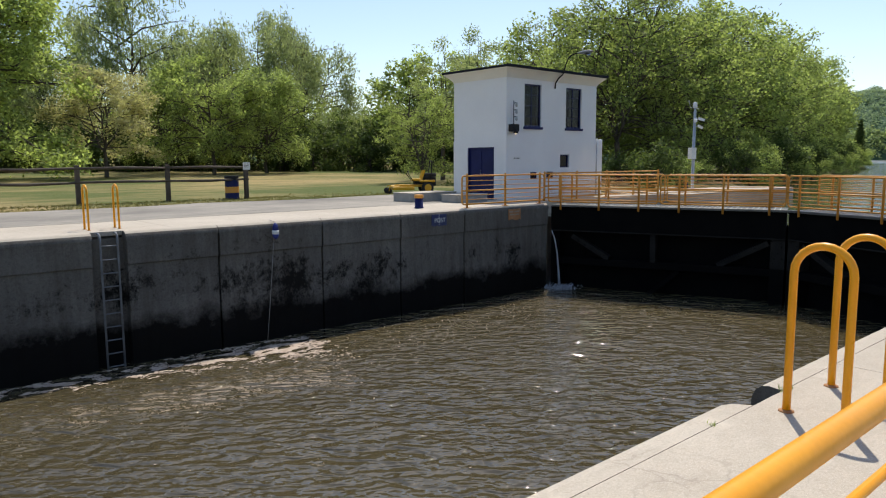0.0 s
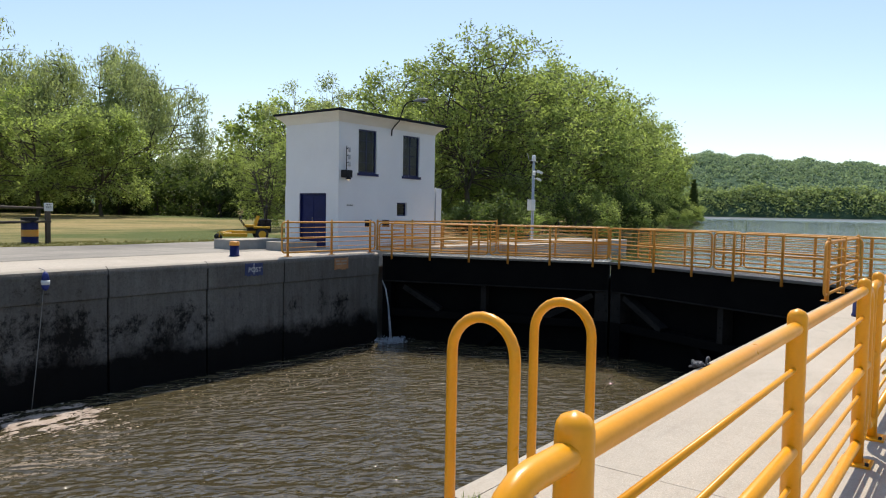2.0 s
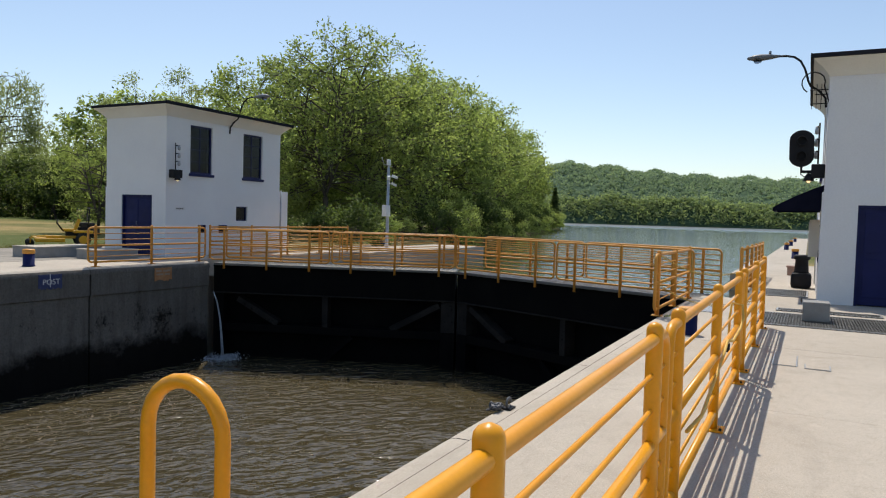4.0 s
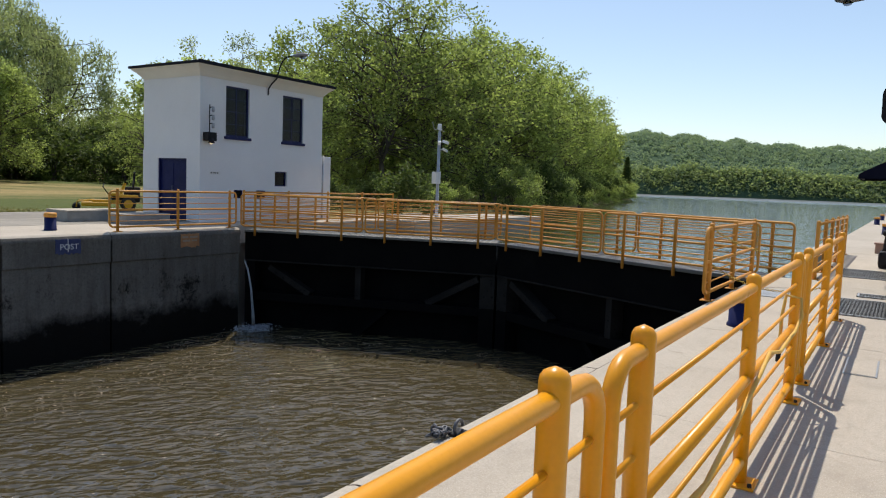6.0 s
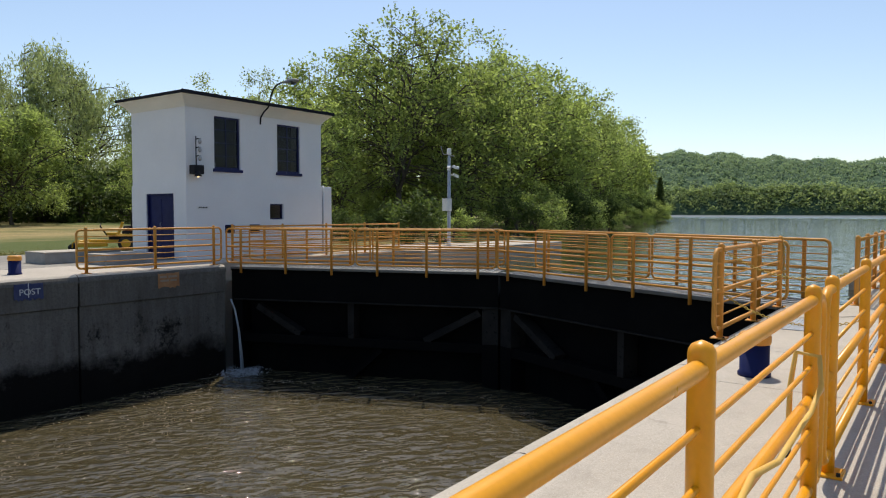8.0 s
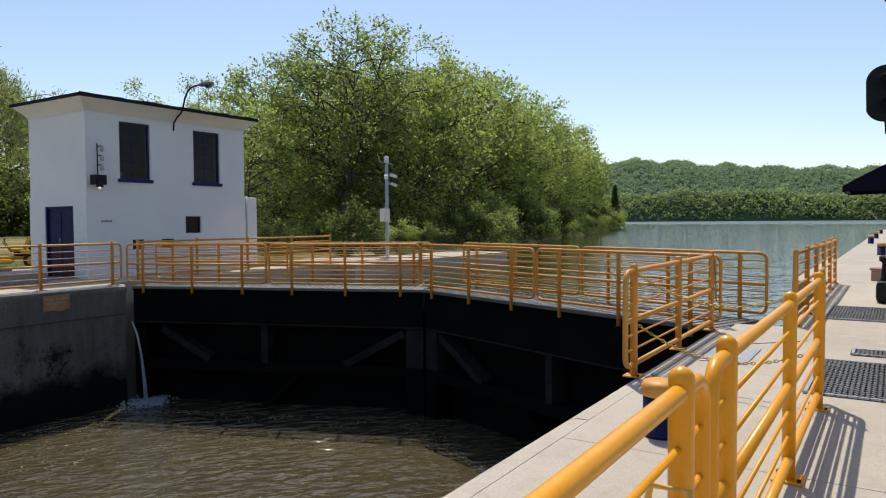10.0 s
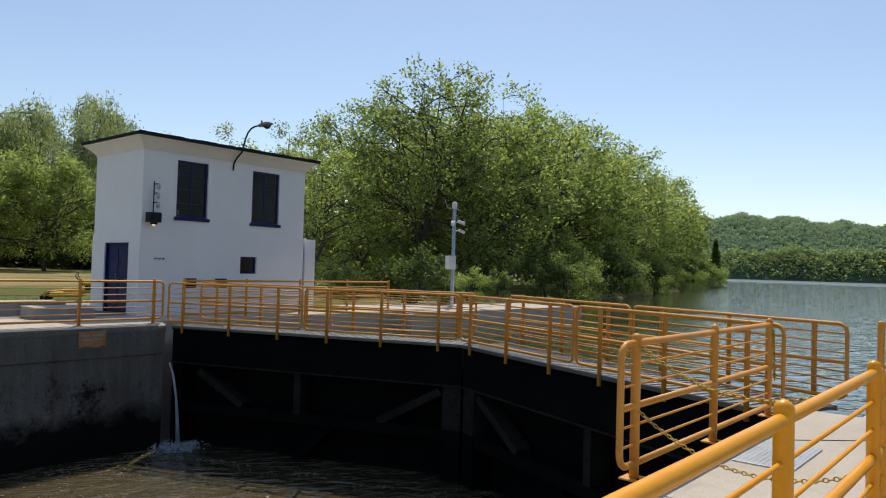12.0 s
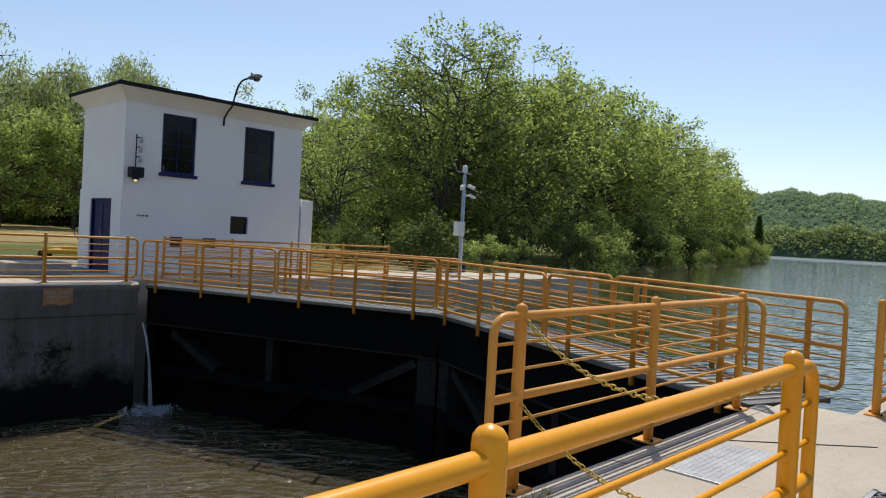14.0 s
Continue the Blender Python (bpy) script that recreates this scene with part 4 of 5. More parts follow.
an = thing("antenna", "small spiky dark aerials below the eaves", "aerial")
for i, (x, y) in enumerate(((20.3, 0.04), (20.3, -0.06), (20.9, 0.02))):
    bm = B()
    tube(bm, [(x, SOUTH_Y + 0.01, 4.5 - 0.1 * i), (x, y, 4.5 - 0.1 * i)], 0.012, 6)
    for k in range(4):
        yy = SOUTH_Y + 0.14 + k * 0.09
        if yy < y + 0.05:
            tube(bm, [(x, yy, 4.5 - 0.1 * i - 0.12), (x, yy, 4.5 - 0.1 * i + 0.12)], 0.007, 5)
    part("element", bm, M_DARK, an)
cab = thing("conduit_loop", "black cable looping under the eaves", "cable")
bm = B()
tube(bm, arc((20.1, -0.02, 4.62), 0.22, -60, 200, 10, (0, 1, 0), (0, 0, 1)) + [Vector((20.1, SOUTH_Y - 0.005, 4.2))], 0.014, 6)
part("cable", bm, M_DARK, cab)


# ---- trees ----
def leaf_cloud(name, centres, spread, per, size, material, parent, rng, droop=0.0, flat=1.0):
    """Many small leaf sprays scattered round twig ends; one mesh."""
    c = np.repeat(np.array(centres), per, axis=0)
    n = len(c)
    off = rng.normal(size=(n, 3)) * spread * np.array([1, 1, flat])
    if droop:
        off[:, 2] -= np.abs(rng.normal(size=n)) * droop
    p = c + off
    if droop:
        a = rng.normal(size=(n, 3))
        a[:, 2] *= 2.0
    else:
        up = rng.normal(size=(n, 3)) * 0.85 + np.array([0.12, 0.08, 1.0])
        a = np.cross(up, rng.normal(size=(n, 3)))
    a /= np.linalg.norm(a, axis=1)[:, None]
    b = np.cross(a, up if not droop else rng.normal(size=(n, 3)))
    b /= np.linalg.norm(b, axis=1)[:, None]
    s = size * rng.uniform(0.6, 1.3, n)[:, None]
    ln, wd = (1.0, 0.55) if not droop else (1.5, 0.35)
    v = np.stack([p - a * s * ln, p + b * s * wd, p + a * s * ln, p - b * s * wd], axis=1).reshape(-1, 3)
    me = bpy.data.meshes.new(name)
    me.vertices.add(4 * n)
    me.vertices.foreach_set("co", v.ravel())
    me.loops.add(4 * n)
    me.loops.foreach_set("vertex_index", np.arange(4 * n, dtype=np.int32))
    me.polygons.add(n)
    me.polygons.foreach_set("loop_start", np.arange(0, 4 * n, 4, dtype=np.int32))
    me.polygons.foreach_set("loop_total", np.full(n, 4, dtype=np.int32))
    me.materials.append(material)
    me.update()
    me.validate()
    ob = new(name, me)
    ob.parent = parent
    return ob


def tree(label, height, radius, seed, leaf=None, low=0.12, clumps=200, per=100, size=0.10, sigma=0.3, droop=0.0, lean=0.75, leaders=5, fork=0.2, stems=1, category="tree", spread=0.62):
    """A trunk that forks into rising leaders; boughs along them bear twigs, and small leaves sit about the twigs."""
    rng = np.random.default_rng(seed)
    root = thing("tree" if category == "tree" else "shrub", label, category, "trees" if category == "tree" else "shrubs")
    bm = B()
    r0 = 0.011 * height + 0.05

    def reach(f):
        """The crown's half width at the height share f."""
        u = max(0.0, min(1.0, (f - low) / (1 - low)))
        return radius * (math.sin(math.pi * u ** lean) ** 0.55 if 0 < u < 1 else 0.0) + 0.03 * radius

    zf = fork * height
    foot = [Vector((rng.normal() * 0.3, rng.normal() * 0.3, -0.2)) if stems > 1 else Vector((0, 0, -0.2)) for _ in range(stems)]
    top = [f + Vector((rng.normal() * 0.1, rng.normal() * 0.1, zf + 0.2)) for f in foot]
    for f, t in zip(foot, top):
        tube(bm, [f, f.lerp(t, 0.5) + Vector((rng.normal() * 0.04, rng.normal() * 0.04, 0)), t], [r0 * 1.3, r0, r0 * 0.92], 9, caps=False)
    # rising leaders
    mains = []
    for k in range(leaders):
        a = 2.4 * k + seed + rng.uniform(-0.35, 0.35)
        tip = 0.985 - 0.30 * ((k * 0.618) % 1.0) if k else 0.99
        out = reach(min(tip, 0.86)) * (spread * rng.uniform(0.75, 1.15) if k else 0.18)
        p, q = top[k % stems], Vector((math.cos(a) * out, math.sin(a) * out, tip * height))
        pts = [p]
        for j in range(1, 8):
            t = j / 7
            w = p.lerp(q, t)
            w.z = p.z + (q.z - p.z) * t ** 1.08
            pts.append(w + Vector(rng.normal(size=3)) * 0.011 * height)
        tube(bm, pts, [r0 * 0.54 * (1 - 0.13 * j) for j in range(8)], 6, caps=False)
        mains.append(pts)
    # boughs and twigs
    centres = []
    boughs = max(leaders, clumps // 5)
    for k in range(boughs):
        m = mains[k % leaders]
        f = 0.06 + 0.94 * ((k // leaders) + rng.uniform(0, 1)) / (boughs / leaders)
        i = min(6, int(f * 7))
        p = m[i].lerp(m[i + 1], min(1.0, f * 7 - i))
        base = math.atan2(p.y, p.x) if p.x * p.x + p.y * p.y > 0.09 else rng.uniform(0, 6.28)
        a = base + rng.normal() * 1.0
        d = Vector((math.cos(a), math.sin(a), 0))
        rise = rng.uniform(-0.05, 0.55) - (0.55 if f < 0.22 else 0.0)
        far = reach(max(low + 0.04, min(0.97, p.z / height))) * rng.uniform(0.72, 1.06)
        along = -p.dot(d) + math.sqrt(max(0.05, far * far - (p.x * p.x + p.y * p.y) + p.dot(d) ** 2 - (p.z * d.z) ** 2))
        along = max(0.10 * radius, min(along, 0.85 * radius))
        q = p + d * along + Vector((0, 0, along * rise))
        q.z = min(max(q.z, 0.35 + low * height * 0.9), height * 1.01)
        pts = [p, p.lerp(q, 0.35) + Vector((0, 0, 0.06 * along)) + Vector(rng.normal(size=3)) * 0.05 * along, p.lerp(q, 0.7) + Vector((0, 0, 0.05 * along)) + Vector(rng.normal(size=3)) * 0.05 * along, q]
        w = 0.10 * r0 + 0.012 * along
        tube(bm, pts, [w, w * 0.75, w * 0.5, 0.008], 4, caps=False)
        centres.append(tuple(q))
        for t in (rng.uniform(0.35, 0.55), rng.uniform(0.55, 0.75), rng.uniform(0.65, 0.9), rng.uniform(0.8, 1.0)):
            b = pts[1].lerp(pts[2], (t - 0.35) / 0.35) if t < 0.7 else pts[2].lerp(pts[3], (t - 0.7) / 0.3)
            v = Vector(rng.normal(size=3)) + d * 0.4 + Vector((0, 0, 0.3 - droop * 0.6))
            e = b + v.normalized() * radius * rng.uniform(0.09, 0.2)
            tube(bm, [b, e], [w * 0.4, 0.006], 3, caps=False)
            centres.append(tuple(e))
    smooth(part("trunk", bm, M_BARK, root, "dark forking trunk and limbs"))
    leaf_cloud("crown", centres, sigma, per, size, leaf or M_LEAF, root, rng, droop, 0.8)
    return root


def conifer(label, height, radius, seed):
    """A narrow spruce: a straight stem with tiers of drooping boughs."""
    rng = np.random.default_rng(seed)
    root = thing("tree", label, "tree", "trees")
    bm = B()
    tube(bm, [(0, 0, -0.2), (0, 0, height * 0.5), (0, 0, height)], [0.16, 0.1, 0.02], 8)
    centres = []
    for k in range(30):
        f = 0.06 + 0.93 * k / 30
        for j in range(7):
            a = 2.4 * k + 0.9 * j + rng.uniform(-0.2, 0.2)
            out = radius * (1 - f) ** 0.85 * rng.uniform(0.7, 1.1)
            p, q = Vector((0, 0, f * height)), Vector((math.cos(a) * out, math.sin(a) * out, f * height - 0.22 * out))
            tube(bm, [p, q], [0.025, 0.006], 3, caps=False)
            centres += [tuple(p.lerp(q, u)) for u in (0.45, 0.75, 1.0)]
    part("trunk", bm, M_BARK, root)
    leaf_cloud("crown", centres, 0.16, 14, 0.15, M_LEAF_DARK, root, rng, 0.0, 0.6)
    return root


oak = tree("tall broad maple in fresh leaf by the water", 15.4, 6.4, 3, M_LEAF, 0.10, 470, 36, 0.132, 0.34, lean=1.0, leaders=8, fork=0.20, spread=0.66)
ash = tree("leafy lakeside tree with an open crown", 12.6, 5.6, 5, M_LEAF, 0.05, 360, 36, 0.132, 0.35, lean=0.9, leaders=7, fork=0.14)
ash2 = tree("leafy lakeside tree in spring green", 12.2, 5.8, 8, M_LEAF, 0.04, 360, 36, 0.132, 0.35, lean=0.8, leaders=7, fork=0.12)
willow = tree("tall willow with pale feathery foliage", 17.0, 7.4, 11, M_LEAF_WILLOW, 0.10, 330, 62, 0.16, 0.42, droop=1.0, leaders=7, fork=0.2, spread=0.75)
park = tree("round-crowned park tree on the lawn", 10.5, 6.2, 14, M_LEAF, 0.14, 400, 56, 0.125, 0.34, lean=0.6, leaders=7, fork=0.18)
maple = tree("big layered maple at the edge of the lawn", 17.5, 9.0, 19, M_LEAF, 0.06, 620, 110, 0.16, 0.44, lean=0.6, leaders=8, fork=0.14)
blossom = tree("small pale flowering tree on the lawn", 8.0, 4.2, 17, M_LEAF_PALE, 0.20, 260, 56, 0.105, 0.28, lean=0.6, leaders=6, fork=0.24)
bush = tree("dense dark shrub at the wood's edge", 4.6, 3.6, 21, M_LEAF_DARK, 0.0, 85, 38, 0.18, 0.40, lean=0.55, stems=3, leaders=5, fork=0.05, category="shrub")
bush_green = tree("bright green shrub overhanging the bank", 3.4, 3.0, 23, M_LEAF, 0.0, 100, 46, 0.10, 0.26, lean=0.5, stems=3, leaders=6, fork=0.05, category="shrub")
sapling = tree("slim young tree against the sky", 11.0, 2.6, 29, M_LEAF_WILLOW, 0.35, 110, 36, 0.10, 0.28, leaders=5, fork=0.35)
far_tree = tree("woodland tree behind the field", 12.0, 5.4, 31, M_LEAF, 0.02, 180, 34, 0.21, 0.42, leaders=6, fork=0.1)
far_dark = tree("shaded woodland tree behind the field", 12.0, 5.0, 37, M_LEAF_DARK, 0.02, 160, 32, 0.22, 0.44, leaders=6, fork=0.1)
spruce = conifer("dark narrow spruce at the end of the wooded bank", 10.0, 2.0, 41)


def polar(az, dist):
    return dist * math.cos(radians(az)), dist * math.sin(radians(az))


def plant(src, x, y, s=1.0, turn=0.0, z=None, sz=None):
    ground = ground_height(x, y) if z is None else z
    m = Matrix.Translation((x, y, max(ground, -0.6))) @ Matrix.Rotation(radians(turn), 4, "Z")
    ob = copy_thing(src, m)
    ob.scale = (s, s, sz or s)
    return ob


# the tall trees behind the house and down the lake arm
rows = [(oak, 45.0, 31.0, 0.95, 165), (ash, 36.5, 32.0, 0.66, 80), (ash2, 51.0, 31.5, 1.12, 10), (ash, 57.0, 33.5, 1.20, 140), (oak, 62.0, 36.5, 1.0, 200), (ash2, 67.0, 35.5, 1.26, 250),
        (ash, 74.0, 38.0, 1.24, 300), (ash2, 81.0, 40.0, 1.32, 30), (ash, 89.0, 42.0, 1.32, 60), (ash2, 98.0, 44.0, 1.36, 100), (ash, 108.0, 46.5, 1.36, 140), (ash2, 119.0, 49.0, 1.38, 190), (far_tree, 131.0, 52.0, 1.36, 230), (far_tree, 143.0, 55.0, 1.34, 260), (far_tree, 155.0, 58.5, 1.26, 20), (far_tree, 166.0, 62.0, 1.12, 50), (far_tree, 176.0, 65.0, 0.85, 90),
        (ash2, 47.5, 40.0, 1.05, 70), (ash, 58.0, 43.0, 1.2, 190), (far_tree, 72.0, 46.0, 1.35, 210), (far_tree, 92.0, 54.0, 1.45, 310), (far_tree, 116.0, 60.0, 1.5, 10), (sapling, 46.0, 47.0, 1.15, 0), (sapling, 37.0, 42.0, 0.95, 90), (ash, 31.0, 37.5, 0.5, 40)]
for src, x, y, s, turn in rows:
    plant(src, x, y, s * (1.05 if 56 < x < 160 else 1.0), turn)
plant(spruce, 172.0, 56.4, 1.0, 0)
# shrubs along the bank under them
rng = np.random.default_rng(77)
for k in range(26):
    x = 33.5 + k * 5.2 * (1 + k * 0.004)
    plant(bush_green if k % 3 else bush, x, shore(x) + 2.3 + rng.uniform(-0.5, 0.9), rng.uniform(0.75, 1.15) * (0.5 if x < 50 else 1.0), rng.uniform(0, 360))
for x, y, s in ((33.5, 25.5, 0.8), (38.0, 26.5, 1.0), (43.0, 27.0, 0.9), (31.0, 33.0, 1.0), (48.0, 29.0, 1.0)):
    plant(bush, x, y, s * 0.4, x * 40)

# the far edge of the field
for az, d, src, s, turn in ((82.5, 62, maple, 1.0, 0), (87.0, 70, ash2, 1.1, 30), (74.0, 66, blossom, 1.1, 60), (66.5, 72, park, 1.02, 120), (69.8, 78, park, 0.86, 200), (62.5, 76, park, 0.95, 240),
                            (71.8, 96, willow, 1.32, 20), (67.0, 104, willow, 1.18, 90), (63.0, 100, willow, 1.26, 150), (59.6, 98, willow, 1.10, 210), (77.0, 100, willow, 0.95, 260), (81.0, 104, willow, 1.05, 300), (86.0, 104, willow, 1.0, 40),
                            (51.5, 88, far_tree, 1.15, 10), (48.6, 92, far_tree, 1.22, 60), (45.5, 84, sapling, 1.45, 30), (42.0, 80, far_tree, 1.1, 170), (38.5, 75, far_tree, 1.1, 80),
                            (56.2, 120, far_tree, 0.82, 200), (57.6, 125, far_tree, 0.8, 20), (54.8, 130, far_tree, 0.85, 120)):
    x, y = polar(az, d)
    plant(src, x, y, s, turn)
for k in range(44):
    az = 40 + k * 1.12
    d = 90 + 5 * math.sin(k * 1.3) + rng.uniform(-3, 3)
    x, y = polar(az, d)
    plant(bush, x, y, rng.uniform(0.8, 1.25), rng.uniform(0, 360))
# wood behind the edge, dark and dense
for k in range(26):
    az = 38 + k * 2.0
    x, y = polar(az, 118 + rng.uniform(-5, 8))
    plant((far_tree, far_dark)[k % 2], x, y, rng.uniform(0.62, 0.8) if 53 < az < 59 else rng.uniform(0.75, 0.95), rng.uniform(0, 360))
# the wood behind the walkway, mirrored in the panes
for x, y, k, turn in ((-14, -44, 1.1, 0), (-3, -47, 1.0, 50), (8, -43, 1.15, 110), (18, -46, 0.95, 170), (28, -42, 1.1, 230), (38, -47, 1.2, 290), (50, -44, 1.0, 20)):
    plant(far_tree, x, y, k, turn)
for src in (oak, ash, ash2, willow, park, maple, blossom, bush, bush_green, sapling, far_tree, far_dark, spruce):
    for ob in (*src.children_recursive, src):
        bpy.data.objects.remove(ob)


# ---- far hills across the lake ----
def ridge(name, label, dist, az0, az1, prof, material, size, count, seed, depth, tall):
    """A wooded slope far off: a ground form covered by many small crowns."""
    rng = np.random.default_rng(seed)
    root = thing(name, label, "hills", kind="structure")

    def top(az):
        xs = [a for a, _ in prof]
        h = float(np.interp(az, xs, [h for _, h in prof]))
        return h * (1 + 0.035 * math.sin(az * 1.9) + 0.015 * math.sin(az * 4.7 + 1))

    bm = B()
    cols = []
    for i in range(91):
        az = az0 + (az1 - az0) * i / 90
        h = top(az)
        col = []
        for f in (0.0, 0.35, 0.7, 1.0, 1.15):
            d = dist + depth * f
            z = HIGH + 0.2 + (h * math.sin(min(1, f) * math.pi / 2) if f <= 1 else h * 0.9)
            x, y = polar(az, d)
            col.append(bm.verts.new((x, y, z)))
        cols.append(col)
    for p, q in zip(cols, cols[1:]):
        for k in range(4):
            bm.faces.new((p[k], q[k], q[k + 1], p[k + 1]))
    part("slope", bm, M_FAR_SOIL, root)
    cs = []
    while len(cs) < count:
        az = rng.uniform(az0, az1) if rng.uniform() < 0.4 else rng.uniform(-4, 34)
        f = rng.uniform(0, 1) ** 0.8
        x, y = polar(az, dist + depth * f)
        z = HIGH + top(az) * math.sin(f * math.pi / 2) + size * tall * rng.uniform(0.0, 0.6)
        cs.append((x, y, z))
    for name, share in (("crowns", slice(0, None, 2)), ("crowns", slice(1, None, 2))):
        ob = leaf_cloud(name, cs[share], size * 0.36, 15, size * 0.30, material, root, rng, 0.0, tall)
        tagged(ob, kind="stuff")
    return root


hill = [(-30, 86), (-10, 92), (0, 97), (3, 102), (6, 104), (8, 108), (10, 113), (12, 117), (14, 124), (16, 130), (18, 132), (20, 126), (26, 116), (32, 78), (45, 80), (50, 84), (54, 92), (58, 86), (70, 80), (95, 80)]
ridge("hills_far", "long wooded hill across the lake, haze put into its leaf colour", 1250, -30, 95, hill, M_HAZED_HILL, 7.5, 7500, 5, 420, 0.75)
low = [(-30, 32), (0, 36), (3, 30), (6, 34), (9, 42), (12, 36), (14, 44), (16, 36), (95, 36)]
ridge("far_bank", "lighter belt of trees on the far lake shore", 1165, -30, 60, low, M_HAZED_BANK, 7.5, 3000, 6, 50, 1.3)


# ---- things on the walls and walkways ----
def bollard(x, y, label, group="bollards", r=0.135, h=0.44, z=0.0):
    root = thing("bollard", label, "bollard", group, at=pose(x, y, z))
    bm = B()
    lathe(bm, [(r * 1.12, 0.0), (r * 1.12, 0.03), (r, 0.04), (r, h * 0.74)], 20)
    part("body", bm, M_NAVY, root, "navy-painted iron drum")
    bm = B()
    lathe(bm, [(r * 1.05, h * 0.74), (r * 1.10, h * 0.80), (r * 1.10, h * 0.93), (r * 0.95, h), (0.01, h + 0.005)], 20)
    part("cap", bm, M_YELLOW_FADED, root, "worn yellow cap")
    return root


bollard(13.62, 1.38, "navy mooring bollard with a yellow cap at the lock edge", "bollards", 0.125, 0.385)
bollard(14.33, 17.62, "navy mooring bollard with a yellow cap on the apron")
bollard(34.3, 19.6, "navy mooring bollard with a yellow cap by the mast")
for x, y in ((43.5, 0.5), (59.5, 1.3), (73.0, 1.3), (94.0, 1.3)):
    bollard(x, y, "dark mooring bollard on the lakeside quay", "quay bollards", 0.16, 0.5)
big = thing("mooring_post", "heavy black double mooring post on a block base", "mooring post", at=pose(23.7, 0.05, 0))
bm = B()
box(bm, -0.30, -0.24, 0.0, 0.30, 0.24, 0.40, 0.10)
part("base", bm, M_DARK, big)
bm = B()
lathe(bm, [(0.19, 0.38), (0.17, 0.44), (0.15, 0.72), (0.2, 0.76), (0.2, 0.83), (0.16, 0.86)], 20)
part("horn", bm, M_DARK, big)
crate = thing("cable_box", "low pinkish concrete box on the quay beside the mooring post", "box", at=pose(29.05, 0.3, 0.0))
bm = B()
box(bm, -0.24, -0.2, 0.0, 0.24, 0.2, 0.26, 0.02)
part("body", bm, M_PINKBOX, crate)
bm = B()
box(bm, -0.27, -0.23, 0.262, 0.27, 0.23, 0.31, 0.012)
part("lid", bm, M_PINKBOX, crate)
blk = thing("concrete_block", "rough grey concrete weight block on the grating", "block", at=pose(16.38, -0.24, 0.0))
bm = B()
box(bm, -0.22, -0.2, 0.026, 0.22, 0.2, 0.34, 0.02)
for v in bm.verts:
    v.co += Vector((random.uniform(-0.005, 0.005), random.uniform(-0.005, 0.005), random.uniform(-0.004, 0.004)))
part("block", bm, M_BLOCK, blk)


def grating(x0, y0, x1, y1, label):
    root = thing("floor_grating", label, "grating", "walkway gratings")
    # no hollow is cut: a flat dark sheet paints the shade below the bars
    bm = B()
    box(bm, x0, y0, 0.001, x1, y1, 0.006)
    part("pit", bm, M_DARK, root, "dark sheet standing for the unlit hollow under the bars")
    bm = B()
    for a, b, c, d in ((x0, y0, x1, y0 + 0.03), (x0, y1 - 0.03, x1, y1), (x0, y0, x0 + 0.03, y1), (x1 - 0.03, y0, x1, y1)):
        box(bm, a, b, 0.006, c, d, 0.022)
    part("rim", bm, M_GALV, root)
    bm = B()
    s = 0.085
    n = int((x1 - x0 + y1 - y0) / s)
    for k in range(n):
        for way in (1, -1):
            c = k * s
            if way == 1:
                pa, pb = (x0 + c, y0), (x0 + c - (y1 - y0), y1)
            else:
                pa, pb = (x0 + c, y1), (x0 + c - (y1 - y0), y0)
            ta, tb = 0.0, 1.0
            dx = pb[0] - pa[0]
            if pa[0] > x1:
                ta = (x1 - pa[0]) / dx
            if pb[0] < x0:
                tb = (x0 - pa[0]) / dx
            if tb - ta < 0.02:
                continue
            p = Vector((pa[0] + dx * ta, pa[1] + (pb[1] - pa[1]) * ta, 0.014))
            q = Vector((pa[0] + dx * tb, pa[1] + (pb[1] - pa[1]) * tb, 0.014))
            beam(bm, p, q, 0.02, 0.014)
    tagged(part("mesh", bm, M_GRATE, root), kind="stuff")
    return root


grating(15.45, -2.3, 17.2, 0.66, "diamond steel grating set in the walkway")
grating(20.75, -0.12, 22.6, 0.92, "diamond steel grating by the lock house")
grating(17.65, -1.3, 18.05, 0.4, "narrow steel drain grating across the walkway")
for x0, y0, x1, y1 in ((11.92, -0.03, 12.66, 0.23), (11.86, -0.36, 12.16, -0.10)):
    root = thing("access_cover", "pale concrete access cover with a thin steel rim", "cover", "access covers")
    bm = B()
    box(bm, x0, y0, 0.0, x1, y1, 0.006)
    part("rim", bm, M_GALV, root)
    bm = B()
    box(bm, x0 + 0.015, y0 + 0.015, 0.001, x1 - 0.015, y1 - 0.015, 0.009)
    part("lid", bm, M_TOP, root)
plate = thing("cover_plate", "galvanised chequer plate lying by the gate", "plate")
bm = B()
box(bm, 16.5, 1.3, 0.0, 17.5, 1.78, 0.012, 0.003)
base = part("sheet", bm, M_GALV, plate)
bm = B()
for i in range(24):
    for j in range(11):
        x, y = 16.53 + i * 0.041, 1.33 + j * 0.042
        w = 0.013 if (i + j) % 2 else 0.004
        box(bm, x - w, y - (0.017 - w), 0.012, x + w, y + (0.017 - w), 0.0135)
tagged(part("raised_pattern", bm, M_GALV, base), kind="stuff")
for a, b in (((17.6, 1.75), (18.45, 0.9)),):
    root = thing("joint_strip", "thin steel expansion strip in the concrete", "strip", "joint strips")
    bm = B()
    beam(bm, (*a, 0.002), (*b, 0.002), 0.012, 0.004)
    part("strip", bm, M_DARK, root)


